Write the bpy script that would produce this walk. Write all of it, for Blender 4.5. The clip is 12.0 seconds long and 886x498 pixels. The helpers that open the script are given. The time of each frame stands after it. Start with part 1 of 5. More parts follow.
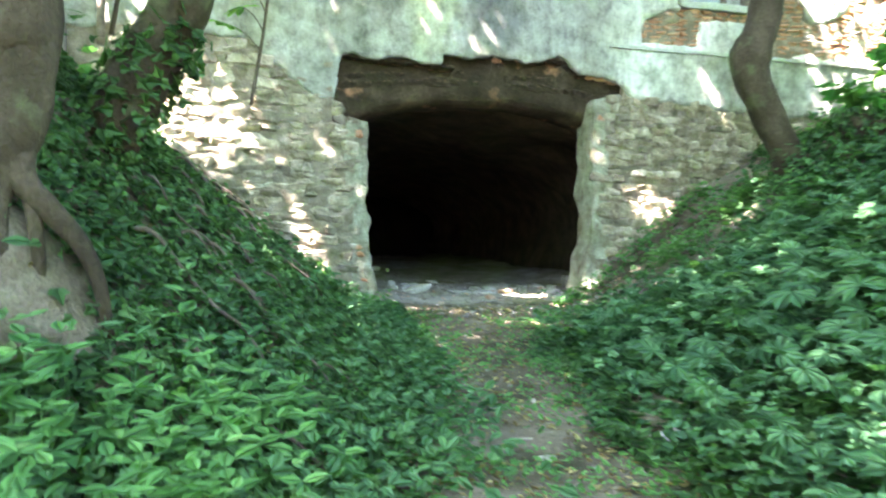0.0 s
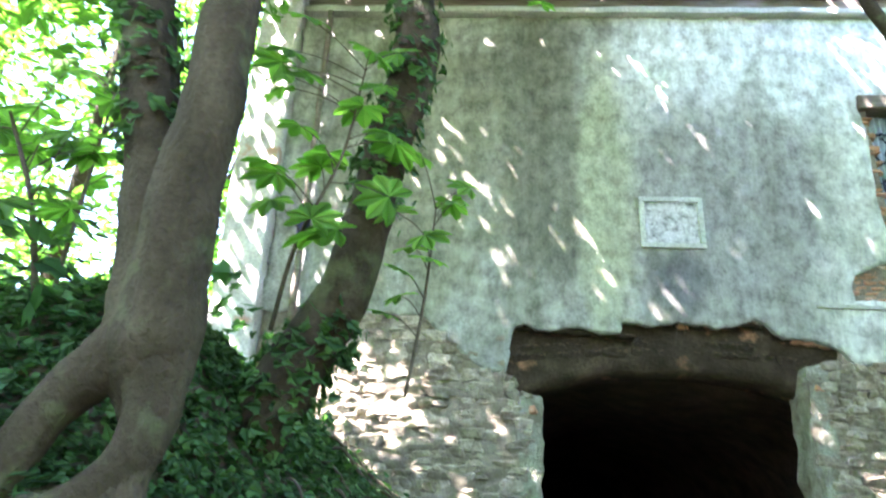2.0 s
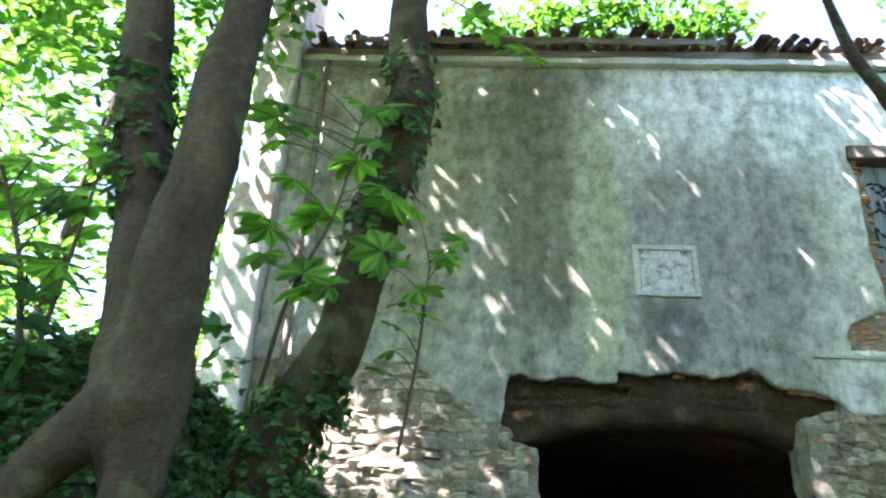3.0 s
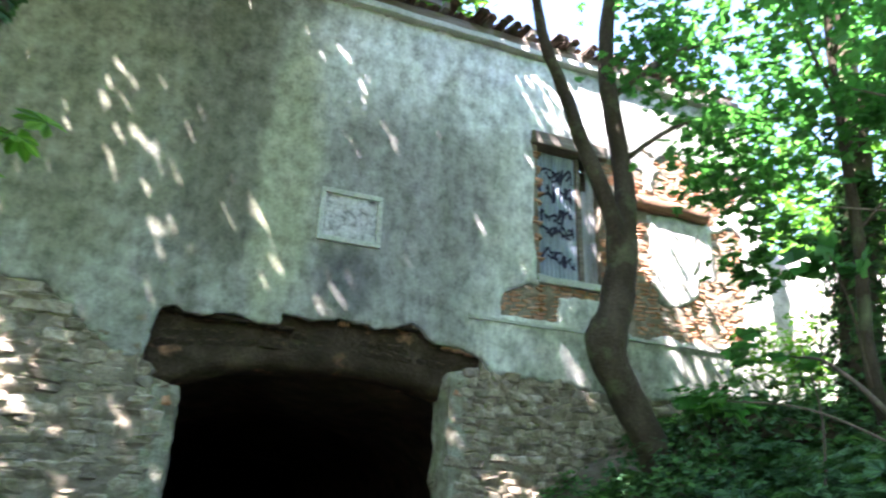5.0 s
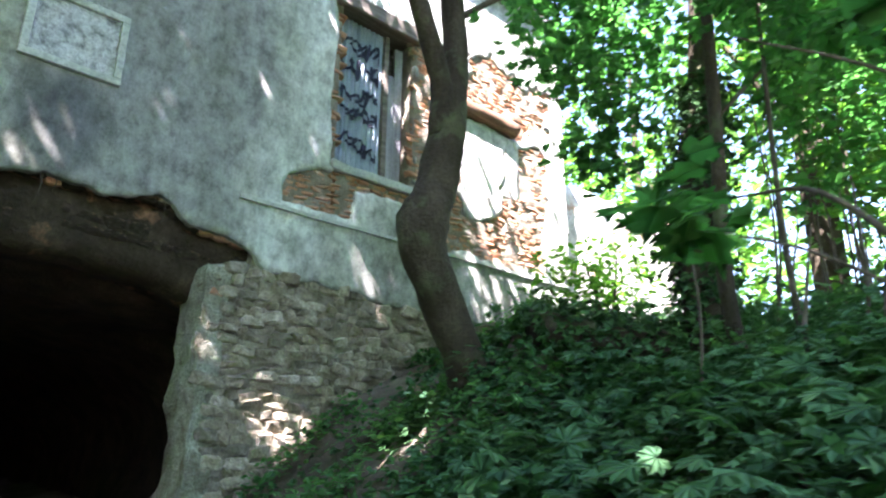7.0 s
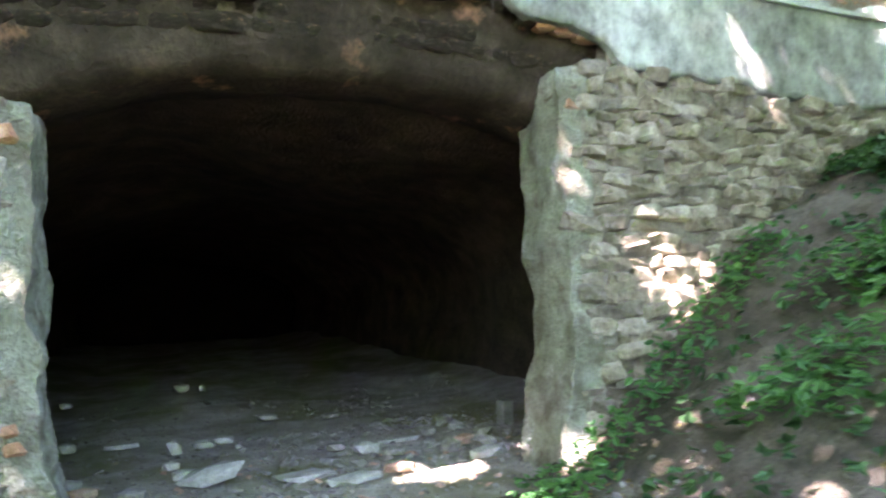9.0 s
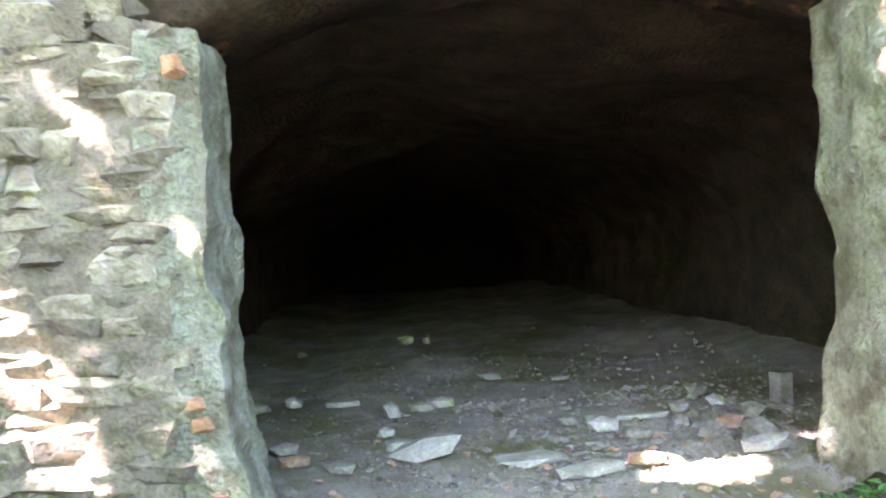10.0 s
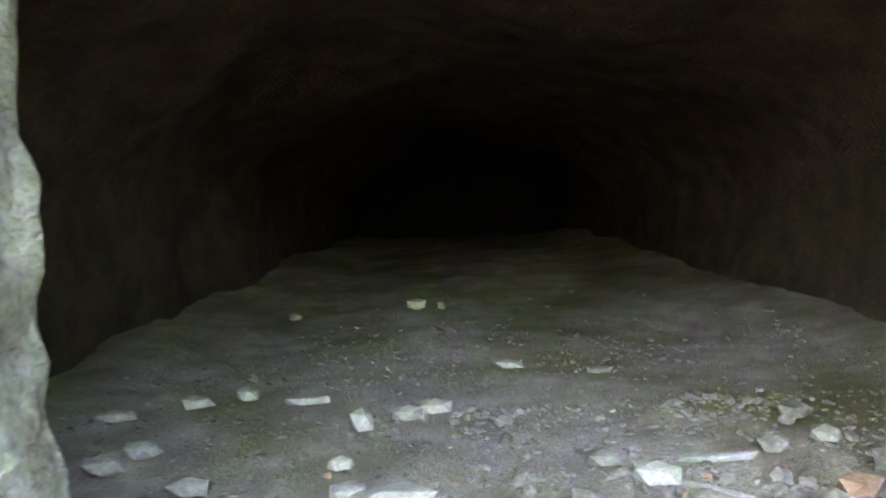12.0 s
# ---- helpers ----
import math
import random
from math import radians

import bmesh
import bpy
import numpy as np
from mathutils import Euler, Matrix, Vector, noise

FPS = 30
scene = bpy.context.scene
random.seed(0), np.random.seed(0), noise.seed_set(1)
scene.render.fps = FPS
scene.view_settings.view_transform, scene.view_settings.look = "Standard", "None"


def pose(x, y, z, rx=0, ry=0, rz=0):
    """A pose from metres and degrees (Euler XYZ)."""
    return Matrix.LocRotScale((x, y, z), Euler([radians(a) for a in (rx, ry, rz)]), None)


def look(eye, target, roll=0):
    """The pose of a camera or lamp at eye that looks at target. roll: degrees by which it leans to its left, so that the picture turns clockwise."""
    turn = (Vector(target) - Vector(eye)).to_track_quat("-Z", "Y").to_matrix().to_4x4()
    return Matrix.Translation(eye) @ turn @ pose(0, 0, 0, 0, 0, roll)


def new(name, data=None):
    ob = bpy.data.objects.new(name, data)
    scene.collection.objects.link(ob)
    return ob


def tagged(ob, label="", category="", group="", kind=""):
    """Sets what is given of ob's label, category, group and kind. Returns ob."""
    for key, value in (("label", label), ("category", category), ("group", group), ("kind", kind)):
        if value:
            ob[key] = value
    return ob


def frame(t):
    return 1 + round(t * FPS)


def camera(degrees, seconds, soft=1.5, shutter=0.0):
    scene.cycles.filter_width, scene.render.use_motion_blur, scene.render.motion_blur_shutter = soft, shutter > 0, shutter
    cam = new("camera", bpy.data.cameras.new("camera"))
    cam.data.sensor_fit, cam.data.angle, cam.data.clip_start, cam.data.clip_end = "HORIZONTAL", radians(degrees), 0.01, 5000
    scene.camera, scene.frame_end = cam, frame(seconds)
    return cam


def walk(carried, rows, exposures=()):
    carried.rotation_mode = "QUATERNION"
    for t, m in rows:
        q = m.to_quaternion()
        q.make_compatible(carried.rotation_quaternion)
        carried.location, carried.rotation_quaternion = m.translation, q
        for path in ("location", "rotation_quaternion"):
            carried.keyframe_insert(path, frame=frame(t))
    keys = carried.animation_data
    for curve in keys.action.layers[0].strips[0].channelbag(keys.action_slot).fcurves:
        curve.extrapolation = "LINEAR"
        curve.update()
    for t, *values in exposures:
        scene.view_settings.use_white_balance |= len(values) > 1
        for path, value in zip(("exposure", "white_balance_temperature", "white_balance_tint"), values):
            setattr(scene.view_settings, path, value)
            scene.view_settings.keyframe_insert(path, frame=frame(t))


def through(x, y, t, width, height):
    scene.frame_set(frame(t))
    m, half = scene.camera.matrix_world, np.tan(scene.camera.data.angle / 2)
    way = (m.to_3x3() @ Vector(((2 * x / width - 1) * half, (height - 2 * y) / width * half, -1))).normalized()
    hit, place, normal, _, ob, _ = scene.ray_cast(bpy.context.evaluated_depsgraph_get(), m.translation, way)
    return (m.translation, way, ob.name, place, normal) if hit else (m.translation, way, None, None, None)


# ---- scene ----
cam = camera(66.8, 12.0, soft=2.2, shutter=0.35)
PATH = [
    (0, (-0.789, -9.43, 0.605), (-0.359, -7.477, 0.612), 0.7),
    (0.5, (-0.604, -9.082, 0.705), (-0.381, -7.096, 0.788), -2.2),
    (1, (-0.578, -8.897, 0.814), (-0.426, -6.916, 1.044), 0.5),
    (1.5, (-0.607, -8.874, 0.888), (-0.629, -6.943, 1.408), 1.6),
    (2, (-0.62, -8.901, 0.901), (-0.743, -7.046, 1.64), 2.9),
    (2.5, (-0.672, -8.872, 0.938), (-0.844, -7.071, 1.79), 4.1),
    (4.3, (-0.192, -9.003, 1.092), (0.165, -7.177, 1.827), 0.0),
    (4.5, (-0.102, -8.895, 1.078), (0.331, -7.063, 1.752), 1.0),
    (5, (0.153, -8.512, 1.086), (0.822, -6.778, 1.826), 1.9),
    (5.5, (0.323, -8.114, 1.135), (1.24, -6.487, 1.851), 1.7),
    (6, (0.504, -7.64, 1.13), (1.662, -6.176, 1.848), 0.2),
    (6.5, (0.721, -7.123, 1.079), (2.005, -5.746, 1.753), -0.6),
    (7, (0.922, -6.578, 0.952), (2.2, -5.168, 1.567), 0.4),
    (7.5, (0.976, -5.934, 0.983), (2.161, -4.426, 1.548), -5.3),
    (7.7, (1.016, -5.715, 1.002), (2.078, -4.09, 1.486), -2.7),
    (9.3, (0.809, -3.861, 1.205), (1.448, -1.971, 1.347), -5.7),
    (9.5, (0.893, -3.675, 1.185), (1.385, -1.741, 1.315), -7.4),
    (10, (1.076, -3.188, 1.223), (1.206, -1.192, 1.271), -3.8),
    (10.5, (1.192, -2.703, 1.27), (1.529, -0.731, 1.285), -3.4),
    (11, (1.325, -2.325, 1.261), (1.421, -0.327, 1.229), -3.1),
    (11.5, (1.495, -1.926, 1.283), (1.341, 0.066, 1.205), -3.2),
    (12, (1.515, -1.514, 1.309), (1.494, 0.483, 1.19), -2.3),
]
EXPOSURES = [(0, 5.35, 6700, 22), (0.5, 5.35, 6650, 25), (1.5, 5.2, 6350, 29), (2.5, 4.35, 6200, 28), (4.5, 3.9, 6250, 26), (6, 3.95, 6050, 28), (7.0, 3.95, 6050, 29), (7.7, 4.2, 6150, 31), (9.5, 5.5, 6600, 44), (10, 5.85, 6750, 47), (10.5, 5.95, 6800, 51), (11.0, 6.5, 6850, 53), (12, 6.4, 7200, 51)]
walk(cam, [(t, look(eye, target, roll)) for t, eye, target, roll in PATH], EXPOSURES)

# ---- light ----
SUN_WAY = Vector((0.485, 0.30, -0.82)).normalized()
sun = new("sun", bpy.data.lights.new("sun", "SUN"))
sun.data.energy, sun.data.angle, sun.data.color = 5.0, radians(0.55), (1.0, 0.95, 0.86)
sun.matrix_world = look((0, 0, 20), Vector((0, 0, 20)) + SUN_WAY)
world = bpy.data.worlds.new("sky")
scene.world = world
world.use_nodes = True
sky = world.node_tree.nodes.new("ShaderNodeTexSky")
sky.sky_type, sky.sun_disc = "NISHITA", False
sky.sun_elevation, sky.sun_rotation = math.asin(-SUN_WAY.z), math.atan2(-SUN_WAY.x, -SUN_WAY.y)
world.node_tree.links.new(sky.outputs[0], world.node_tree.nodes["Background"].inputs[0])
world.node_tree.nodes["Background"].inputs[1].default_value = 0.075
rng = np.random.default_rng(7)


# ---- materials ----
def nodes_of(name):
    m = bpy.data.materials.new(name)
    m.use_nodes = True
    return m, m.node_tree.nodes, m.node_tree.links, m.node_tree.nodes["Principled BSDF"]


def noise_tex(n, l, coord, scale, detail=6, stretch=None, rough=0.6):
    tex = n.new("ShaderNodeTexNoise")
    tex.inputs["Scale"].default_value, tex.inputs["Detail"].default_value = scale, detail
    tex.inputs["Roughness"].default_value = rough
    if stretch:
        mp = n.new("ShaderNodeMapping")
        mp.inputs["Scale"].default_value = stretch
        l.new(coord, mp.inputs[0])
        coord = mp.outputs[0]
    l.new(coord, tex.inputs["Vector"])
    return tex.outputs["Fac"]


def ramp(n, l, fac, stops):
    r = n.new("ShaderNodeValToRGB")
    while len(r.color_ramp.elements) < len(stops):
        r.color_ramp.elements.new(0.5)
    for e, (p, c) in zip(r.color_ramp.elements, stops):
        e.position, e.color = p, (*c, 1)
    l.new(fac, r.inputs[0])
    return r.outputs[0]


def mix(n, l, fac, a, b, kind="MIX"):
    m = n.new("ShaderNodeMix")
    m.data_type, m.blend_type = "RGBA", kind
    for sock, v in ((m.inputs[0], fac), (m.inputs[6], a), (m.inputs[7], b)):
        if isinstance(v, (int, float)):
            sock.default_value = v
        elif isinstance(v, tuple):
            sock.default_value = (*v, 1)
        else:
            l.new(v, sock)
    return m.outputs[2]


def bump(n, l, height, strength, dist, bsdf):
    b = n.new("ShaderNodeBump")
    b.inputs["Strength"].default_value, b.inputs["Distance"].default_value = strength, dist
    l.new(height, b.inputs["Height"])
    l.new(b.outputs[0], bsdf.inputs["Normal"])


def grainy(name, low, mid, high, coarse=3.0, fine=40.0, rough=0.9, relief=0.5, dist=0.02, per_piece=0.0, stretch=None, stain=None):
    """A rough surface: three tones in coarse clouds, fine grain, relief; stain: (colour, scale, from, to)."""
    m, n, l, b = nodes_of(name)
    co = n.new("ShaderNodeTexCoord").outputs["Object"]
    if per_piece:
        co = n.new("ShaderNodeNewGeometry").outputs["Position"]
    big = noise_tex(n, l, co, coarse, 5, stretch)
    small = noise_tex(n, l, co, fine, 4)
    col = ramp(n, l, big, ((0.3, low), (0.5, mid), (0.7, high)))
    grain = ramp(n, l, small, ((0.3, (0.55, 0.55, 0.55)), (0.7, (1.25, 1.25, 1.25))))
    col = mix(n, l, 0.7, col, grain, "MULTIPLY")
    if stain:
        c, s, p, q = stain
        sf = ramp(n, l, noise_tex(n, l, co, s, 8), ((p, (0, 0, 0)), (q, (1, 1, 1))))
        col = mix(n, l, sf, col, c)
    if per_piece:
        info = n.new("ShaderNodeObjectInfo").outputs["Random"]
        tone = ramp(n, l, info, ((0.0, (1 - per_piece,) * 3), (0.5, (1.0, 0.97, 0.9)), (1.0, (1 + per_piece,) * 3)))
        col = mix(n, l, 1.0, col, tone, "MULTIPLY")
    l.new(col, b.inputs["Base Color"])
    b.inputs["Roughness"].default_value = rough
    b.inputs["Specular IOR Level"].default_value = 0.25
    h = n.new("ShaderNodeMath")
    h.operation = "ADD"
    l.new(big, h.inputs[0])
    l.new(small, h.inputs[1])
    bump(n, l, h.outputs[0], relief, dist, b)
    return m


def leafy(name, dark, mid, light, through=0.35, rough=0.45, glow=(1.25, 1.5, 0.55)):
    """Leaves: every leaf its own green, light shining through."""
    m, n, l, b = nodes_of(name)
    rnd = n.new("ShaderNodeNewGeometry").outputs["Random Per Island"]
    col = ramp(n, l, rnd, ((0.0, dark), (0.55, mid), (1.0, light)))
    co = n.new("ShaderNodeNewGeometry").outputs["Position"]
    cloud = ramp(n, l, noise_tex(n, l, co, 1.3, 3), ((0.35, (0.7, 0.75, 0.75)), (0.65, (1.15, 1.1, 1.0))))
    col = mix(n, l, 1.0, col, cloud, "MULTIPLY")
    l.new(col, b.inputs["Base Color"])
    b.inputs["Roughness"].default_value = rough
    b.inputs["Specular IOR Level"].default_value = 0.1
    t = n.new("ShaderNodeBsdfTranslucent")
    l.new(mix(n, l, 1.0, col, glow, "MULTIPLY"), t.inputs[0])
    s = n.new("ShaderNodeMixShader")
    s.inputs[0].default_value = through
    l.new(b.outputs[0], s.inputs[1])
    l.new(t.outputs[0], s.inputs[2])
    l.new(s.outputs[0], n["Material Output"].inputs[0])
    return m


def plaster_material():
    """Old render: pale lime wash worn to grey, olive algae streaks running down, fine pitting."""
    m, n, l, b = nodes_of("old_plaster")
    co = n.new("ShaderNodeTexCoord").outputs["Object"]
    cloud = noise_tex(n, l, co, 0.9, 9, None, 0.68)
    streak = noise_tex(n, l, co, 1.0, 7, (1.5, 1.0, 0.35), 0.7)
    grain = noise_tex(n, l, co, 5, 10, (1, 1, 0.8), 0.78)
    pit = noise_tex(n, l, co, 75, 3)
    col = ramp(n, l, cloud, ((0.33, (0.22, 0.225, 0.2)), (0.47, (0.35, 0.36, 0.33)), (0.57, (0.48, 0.5, 0.47)), (0.7, (0.68, 0.7, 0.69))))

    def spot(x, z, wide, high, soft=0.24):
        """A worn or washed field of the wall, with a cloudy edge."""
        mp = n.new("ShaderNodeMapping")
        mp.inputs["Location"].default_value = (-x / wide, 0, -z / high)
        mp.inputs["Scale"].default_value = (1 / wide, 0, 1 / high)
        l.new(co, mp.inputs[0])
        ln = n.new("ShaderNodeVectorMath")
        ln.operation = "LENGTH"
        l.new(mp.outputs[0], ln.inputs[0])
        ad = n.new("ShaderNodeMath")
        ad.operation = "MULTIPLY_ADD"
        l.new(noise_tex(n, l, co, 1.6, 7, (1.2, 1, 0.5)), ad.inputs[0])
        ad.inputs[1].default_value = 1.3
        l.new(ln.outputs["Value"], ad.inputs[2])
        half = n.new("ShaderNodeMath")
        half.operation = "MULTIPLY"
        half.inputs[1].default_value = 0.5
        l.new(ad.outputs[0], half.inputs[0])
        return ramp(n, l, half.outputs[0], ((0.72 - soft * 0.5, (1, 1, 1)), (0.72 + soft * 0.5, (0, 0, 0))))

    # high field: pale wash with bluish sky light put into its tone
    col = mix(n, l, spot(4.0, 7.7, 3.6, 1.7), col, (0.8, 0.84, 0.86))
    col = mix(n, l, spot(4.7, 5.0, 1.4, 2.4), col, (0.72, 0.75, 0.71))
    col = mix(n, l, spot(2.9, 5.3, 1.7, 2.3), col, (0.35, 0.355, 0.35))
    col = mix(n, l, spot(0.2, 6.2, 1.1, 3.4), col, (0.22, 0.225, 0.18))
    col = mix(n, l, spot(-1.6, 5.8, 1.5, 3.2), col, (0.3, 0.31, 0.24))
    col = mix(n, l, spot(1.1, 5.4, 0.5, 3.0), col, (0.46, 0.49, 0.37))
    col = mix(n, l, spot(8.3, 5.7, 1.9, 1.6), col, (0.66, 0.66, 0.64))
    col = mix(n, l, spot(2.1, 4.1, 0.5, 0.6), col, (0.17, 0.175, 0.18))
    run = ramp(n, l, streak, ((0.42, (0.66, 0.67, 0.6)), (0.58, (1.05, 1.05, 1.05))))
    col = mix(n, l, 0.6, col, run, "MULTIPLY")
    patch = ramp(n, l, noise_tex(n, l, co, 2.7, 9, (1.0, 1.0, 0.8), 0.72), ((0.4, (0.6, 0.6, 0.55)), (0.5, (0.97, 0.97, 0.95)), (0.62, (1.25, 1.25, 1.25))))
    col = mix(n, l, 0.55, col, patch, "MULTIPLY")
    gr = ramp(n, l, grain, ((0.38, (0.5, 0.5, 0.5)), (0.5, (0.95, 0.95, 0.95)), (0.64, (1.35, 1.35, 1.35))))
    col = mix(n, l, 0.9, col, gr, "MULTIPLY")
    l.new(col, b.inputs["Base Color"])
    b.inputs["Roughness"].default_value = 0.93
    b.inputs["Specular IOR Level"].default_value = 0.2
    h = n.new("ShaderNodeMath")
    h.operation = "MULTIPLY_ADD"
    l.new(pit, h.inputs[0])
    h.inputs[1].default_value = 0.4
    l.new(grain, h.inputs[2])
    bump(n, l, h.outputs[0], 1.0, 0.04, b)
    return m


PLASTER = plaster_material()
CEMENT = grainy("pale_cement", (0.34, 0.37, 0.33), (0.46, 0.49, 0.45), (0.6, 0.63, 0.6), 1.8, 30, 0.92, 0.5, 0.015)
LIMEWASH = grainy("lime_wash", (0.32, 0.32, 0.3), (0.52, 0.51, 0.49), (0.66, 0.65, 0.62), 2.2, 25, 0.9, 0.5, 0.015, stain=((0.42, 0.27, 0.2), 2.6, 0.56, 0.66))
MORTAR = grainy("earthy_mortar", (0.15, 0.125, 0.09), (0.25, 0.215, 0.165), (0.38, 0.34, 0.275), 4, 45, 0.95, 0.9, 0.03)
JAMB = grainy("algae_mortar", (0.2, 0.2, 0.145), (0.36, 0.36, 0.28), (0.55, 0.55, 0.47), 3.2, 35, 0.93, 1.0, 0.06, stain=((0.19, 0.17, 0.125), 4.0, 0.48, 0.62))
STONE = grainy("field_stone", (0.17, 0.145, 0.105), (0.32, 0.28, 0.22), (0.5, 0.45, 0.375), 5, 26, 0.92, 1.0, 0.04, per_piece=0.36)
BRICK = grainy("old_brick", (0.34, 0.165, 0.095), (0.46, 0.245, 0.155), (0.56, 0.36, 0.26), 6, 60, 0.92, 0.7, 0.012, per_piece=0.22, stain=((0.55, 0.49, 0.44), 2.2, 0.55, 0.66))
ROCK = grainy("rubble_stone", (0.27, 0.26, 0.228), (0.4, 0.386, 0.343), (0.55, 0.532, 0.48), 5, 50, 0.9, 0.7, 0.015)
BROKEN_BRICK = grainy("broken_brick", (0.35, 0.2, 0.14), (0.5, 0.31, 0.22), (0.6, 0.45, 0.36), 6, 60, 0.92, 0.7, 0.012)
CAVE = grainy("dark_brown_vault", (0.042, 0.031, 0.02), (0.078, 0.057, 0.036), (0.125, 0.092, 0.06), 2.2, 25, 0.95, 0.9, 0.03)
# near black that puts the cellar's unlit depth into the end wall's colour
UNLIT_DARK = grainy("unlit_dark", (0.008, 0.007, 0.006), (0.013, 0.011, 0.009), (0.022, 0.018, 0.015), 2.2, 25, 0.95, 0.8, 0.03)
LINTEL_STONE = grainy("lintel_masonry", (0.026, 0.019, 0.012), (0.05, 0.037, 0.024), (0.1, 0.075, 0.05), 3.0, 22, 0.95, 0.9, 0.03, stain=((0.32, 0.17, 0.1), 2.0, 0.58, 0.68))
OLD_WOOD = grainy("weathered_wood", (0.1, 0.085, 0.07), (0.17, 0.145, 0.12), (0.26, 0.23, 0.2), 5, 60, 0.85, 0.6, 0.01, stretch=(0.3, 4, 4))
RED_WOOD = grainy("rotten_timber", (0.1, 0.055, 0.033), (0.17, 0.1, 0.063), (0.25, 0.16, 0.11), 5, 60, 0.9, 0.7, 0.012, stretch=(0.3, 4, 4))
GREY_BOARD = grainy("grey_board", (0.22, 0.22, 0.23), (0.3, 0.3, 0.32), (0.4, 0.4, 0.42), 3, 40, 0.8, 0.4, 0.006, stretch=(4, 4, 0.4))
TILE = grainy("roof_tile", (0.06, 0.05, 0.045), (0.13, 0.095, 0.075), (0.22, 0.16, 0.12), 6, 50, 0.9, 0.6, 0.01, per_piece=0.35)
BARK = grainy("smooth_bark", (0.024, 0.018, 0.011), (0.044, 0.034, 0.021), (0.075, 0.06, 0.04), 4, 30, 0.88, 1.0, 0.025, stretch=(1, 1, 0.45), stain=((0.1, 0.12, 0.06), 2.0, 0.55, 0.7))
TWIG = grainy("twig_bark", (0.05, 0.042, 0.03), (0.085, 0.07, 0.052), (0.125, 0.108, 0.084), 8, 60, 0.85, 0.4, 0.005)
ZINC = grainy("zinc_sheet", (0.2, 0.25, 0.31), (0.29, 0.35, 0.42), (0.37, 0.43, 0.5), 3, 60, 0.5, 0.15, 0.003, stretch=(3, 3, 0.5))
ZINC.node_tree.nodes["Principled BSDF"].inputs["Metallic"].default_value = 0.35
PAINT = grainy("sprayed_paint", (0.012, 0.015, 0.035), (0.018, 0.022, 0.05), (0.03, 0.035, 0.07), 20, 60, 0.6, 0.1, 0.002)
SOIL = grainy("soil", (0.075, 0.062, 0.042), (0.145, 0.122, 0.088), (0.25, 0.22, 0.175), 1.6, 38, 0.97, 1.0, 0.04, stain=((0.055, 0.05, 0.03), 2.4, 0.5, 0.62))
LITTER = leafy("dry_leaf", (0.1, 0.07, 0.04), (0.24, 0.18, 0.09), (0.46, 0.41, 0.22), 0.15, 0.8)
IVY = leafy("ivy_leaf", (0.032, 0.078, 0.034), (0.058, 0.135, 0.057), (0.095, 0.205, 0.085), 0.25, 0.6)
HERB = leafy("herb_leaf", (0.07, 0.19, 0.08), (0.11, 0.28, 0.11), (0.16, 0.36, 0.14), 0.35, 0.6)
SHRUB = leafy("shrub_leaf", (0.045, 0.118, 0.062), (0.076, 0.185, 0.094), (0.115, 0.255, 0.128), 0.3, 0.65)
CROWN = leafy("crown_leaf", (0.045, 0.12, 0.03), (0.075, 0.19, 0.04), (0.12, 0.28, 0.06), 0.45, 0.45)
# lit copy of crown_leaf: sunshine put into a paler, more translucent tone
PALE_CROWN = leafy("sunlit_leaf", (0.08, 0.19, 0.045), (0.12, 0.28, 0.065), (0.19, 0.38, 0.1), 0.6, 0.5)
MAPLE = leafy("maple_leaf", (0.05, 0.145, 0.05), (0.075, 0.205, 0.07), (0.115, 0.285, 0.095), 0.55, 0.5, (0.95, 1.4, 0.7))
CHIP = grainy("stone_chip", (0.17, 0.155, 0.135), (0.25, 0.232, 0.205), (0.37, 0.35, 0.315), 9, 50, 0.95, 0.6, 0.01)


# ---- makers ----
def mesh_from(name, verts, faces, material, smooth=True):
    me = bpy.data.meshes.new(name)
    me.from_pydata([tuple(v) for v in verts], [], [tuple(f) for f in faces])
    me.materials.append(material)
    if smooth:
        me.polygons.foreach_set("use_smooth", [True] * len(me.polygons))
    me.update()
    return me


def part(name, data, parent=None, label="", m=None):
    """A mesh as ONE object, under a thing or a part."""
    ob = new(name, data)
    if m is not None:
        ob.matrix_basis = m
    if parent is not None:
        ob.parent = parent
    if label:
        ob["label"] = label
    return ob


def from_bm(name, bm, material, smooth=False):
    bmesh.ops.recalc_face_normals(bm, faces=bm.faces)
    me = bpy.data.meshes.new(name)
    bm.to_mesh(me)
    bm.free()
    me.materials.append(material)
    if smooth:
        me.polygons.foreach_set("use_smooth", [True] * len(me.polygons))
    return me


def add_box(bm, x0, x1, y0, y1, z0, z1):
    made = bmesh.ops.create_cube(bm, size=1, matrix=Matrix.LocRotScale(((x0 + x1) / 2, (y0 + y1) / 2, (z0 + z1) / 2), None, (x1 - x0, y1 - y0, z1 - z0)))
    return made["verts"]


def box_mesh(name, x0, x1, y0, y1, z0, z1, material, bevel=0.01, rough=0.0, cuts=0):
    """A block with rounded, worn edges."""
    bm = bmesh.new()
    add_box(bm, x0, x1, y0, y1, z0, z1)
    if cuts:
        bmesh.ops.subdivide_edges(bm, edges=bm.edges[:], cuts=cuts, use_grid_fill=True)
    elif bevel:
        bmesh.ops.bevel(bm, geom=bm.edges[:], offset=bevel, segments=2, affect="EDGES", profile=0.6)
    if rough:
        for v in bm.verts:
            v.co += noise.noise_vector(v.co * 3.1) * rough + noise.noise_vector(v.co * 9.0) * rough * 0.4
    return from_bm(name, bm, material, bool(cuts))


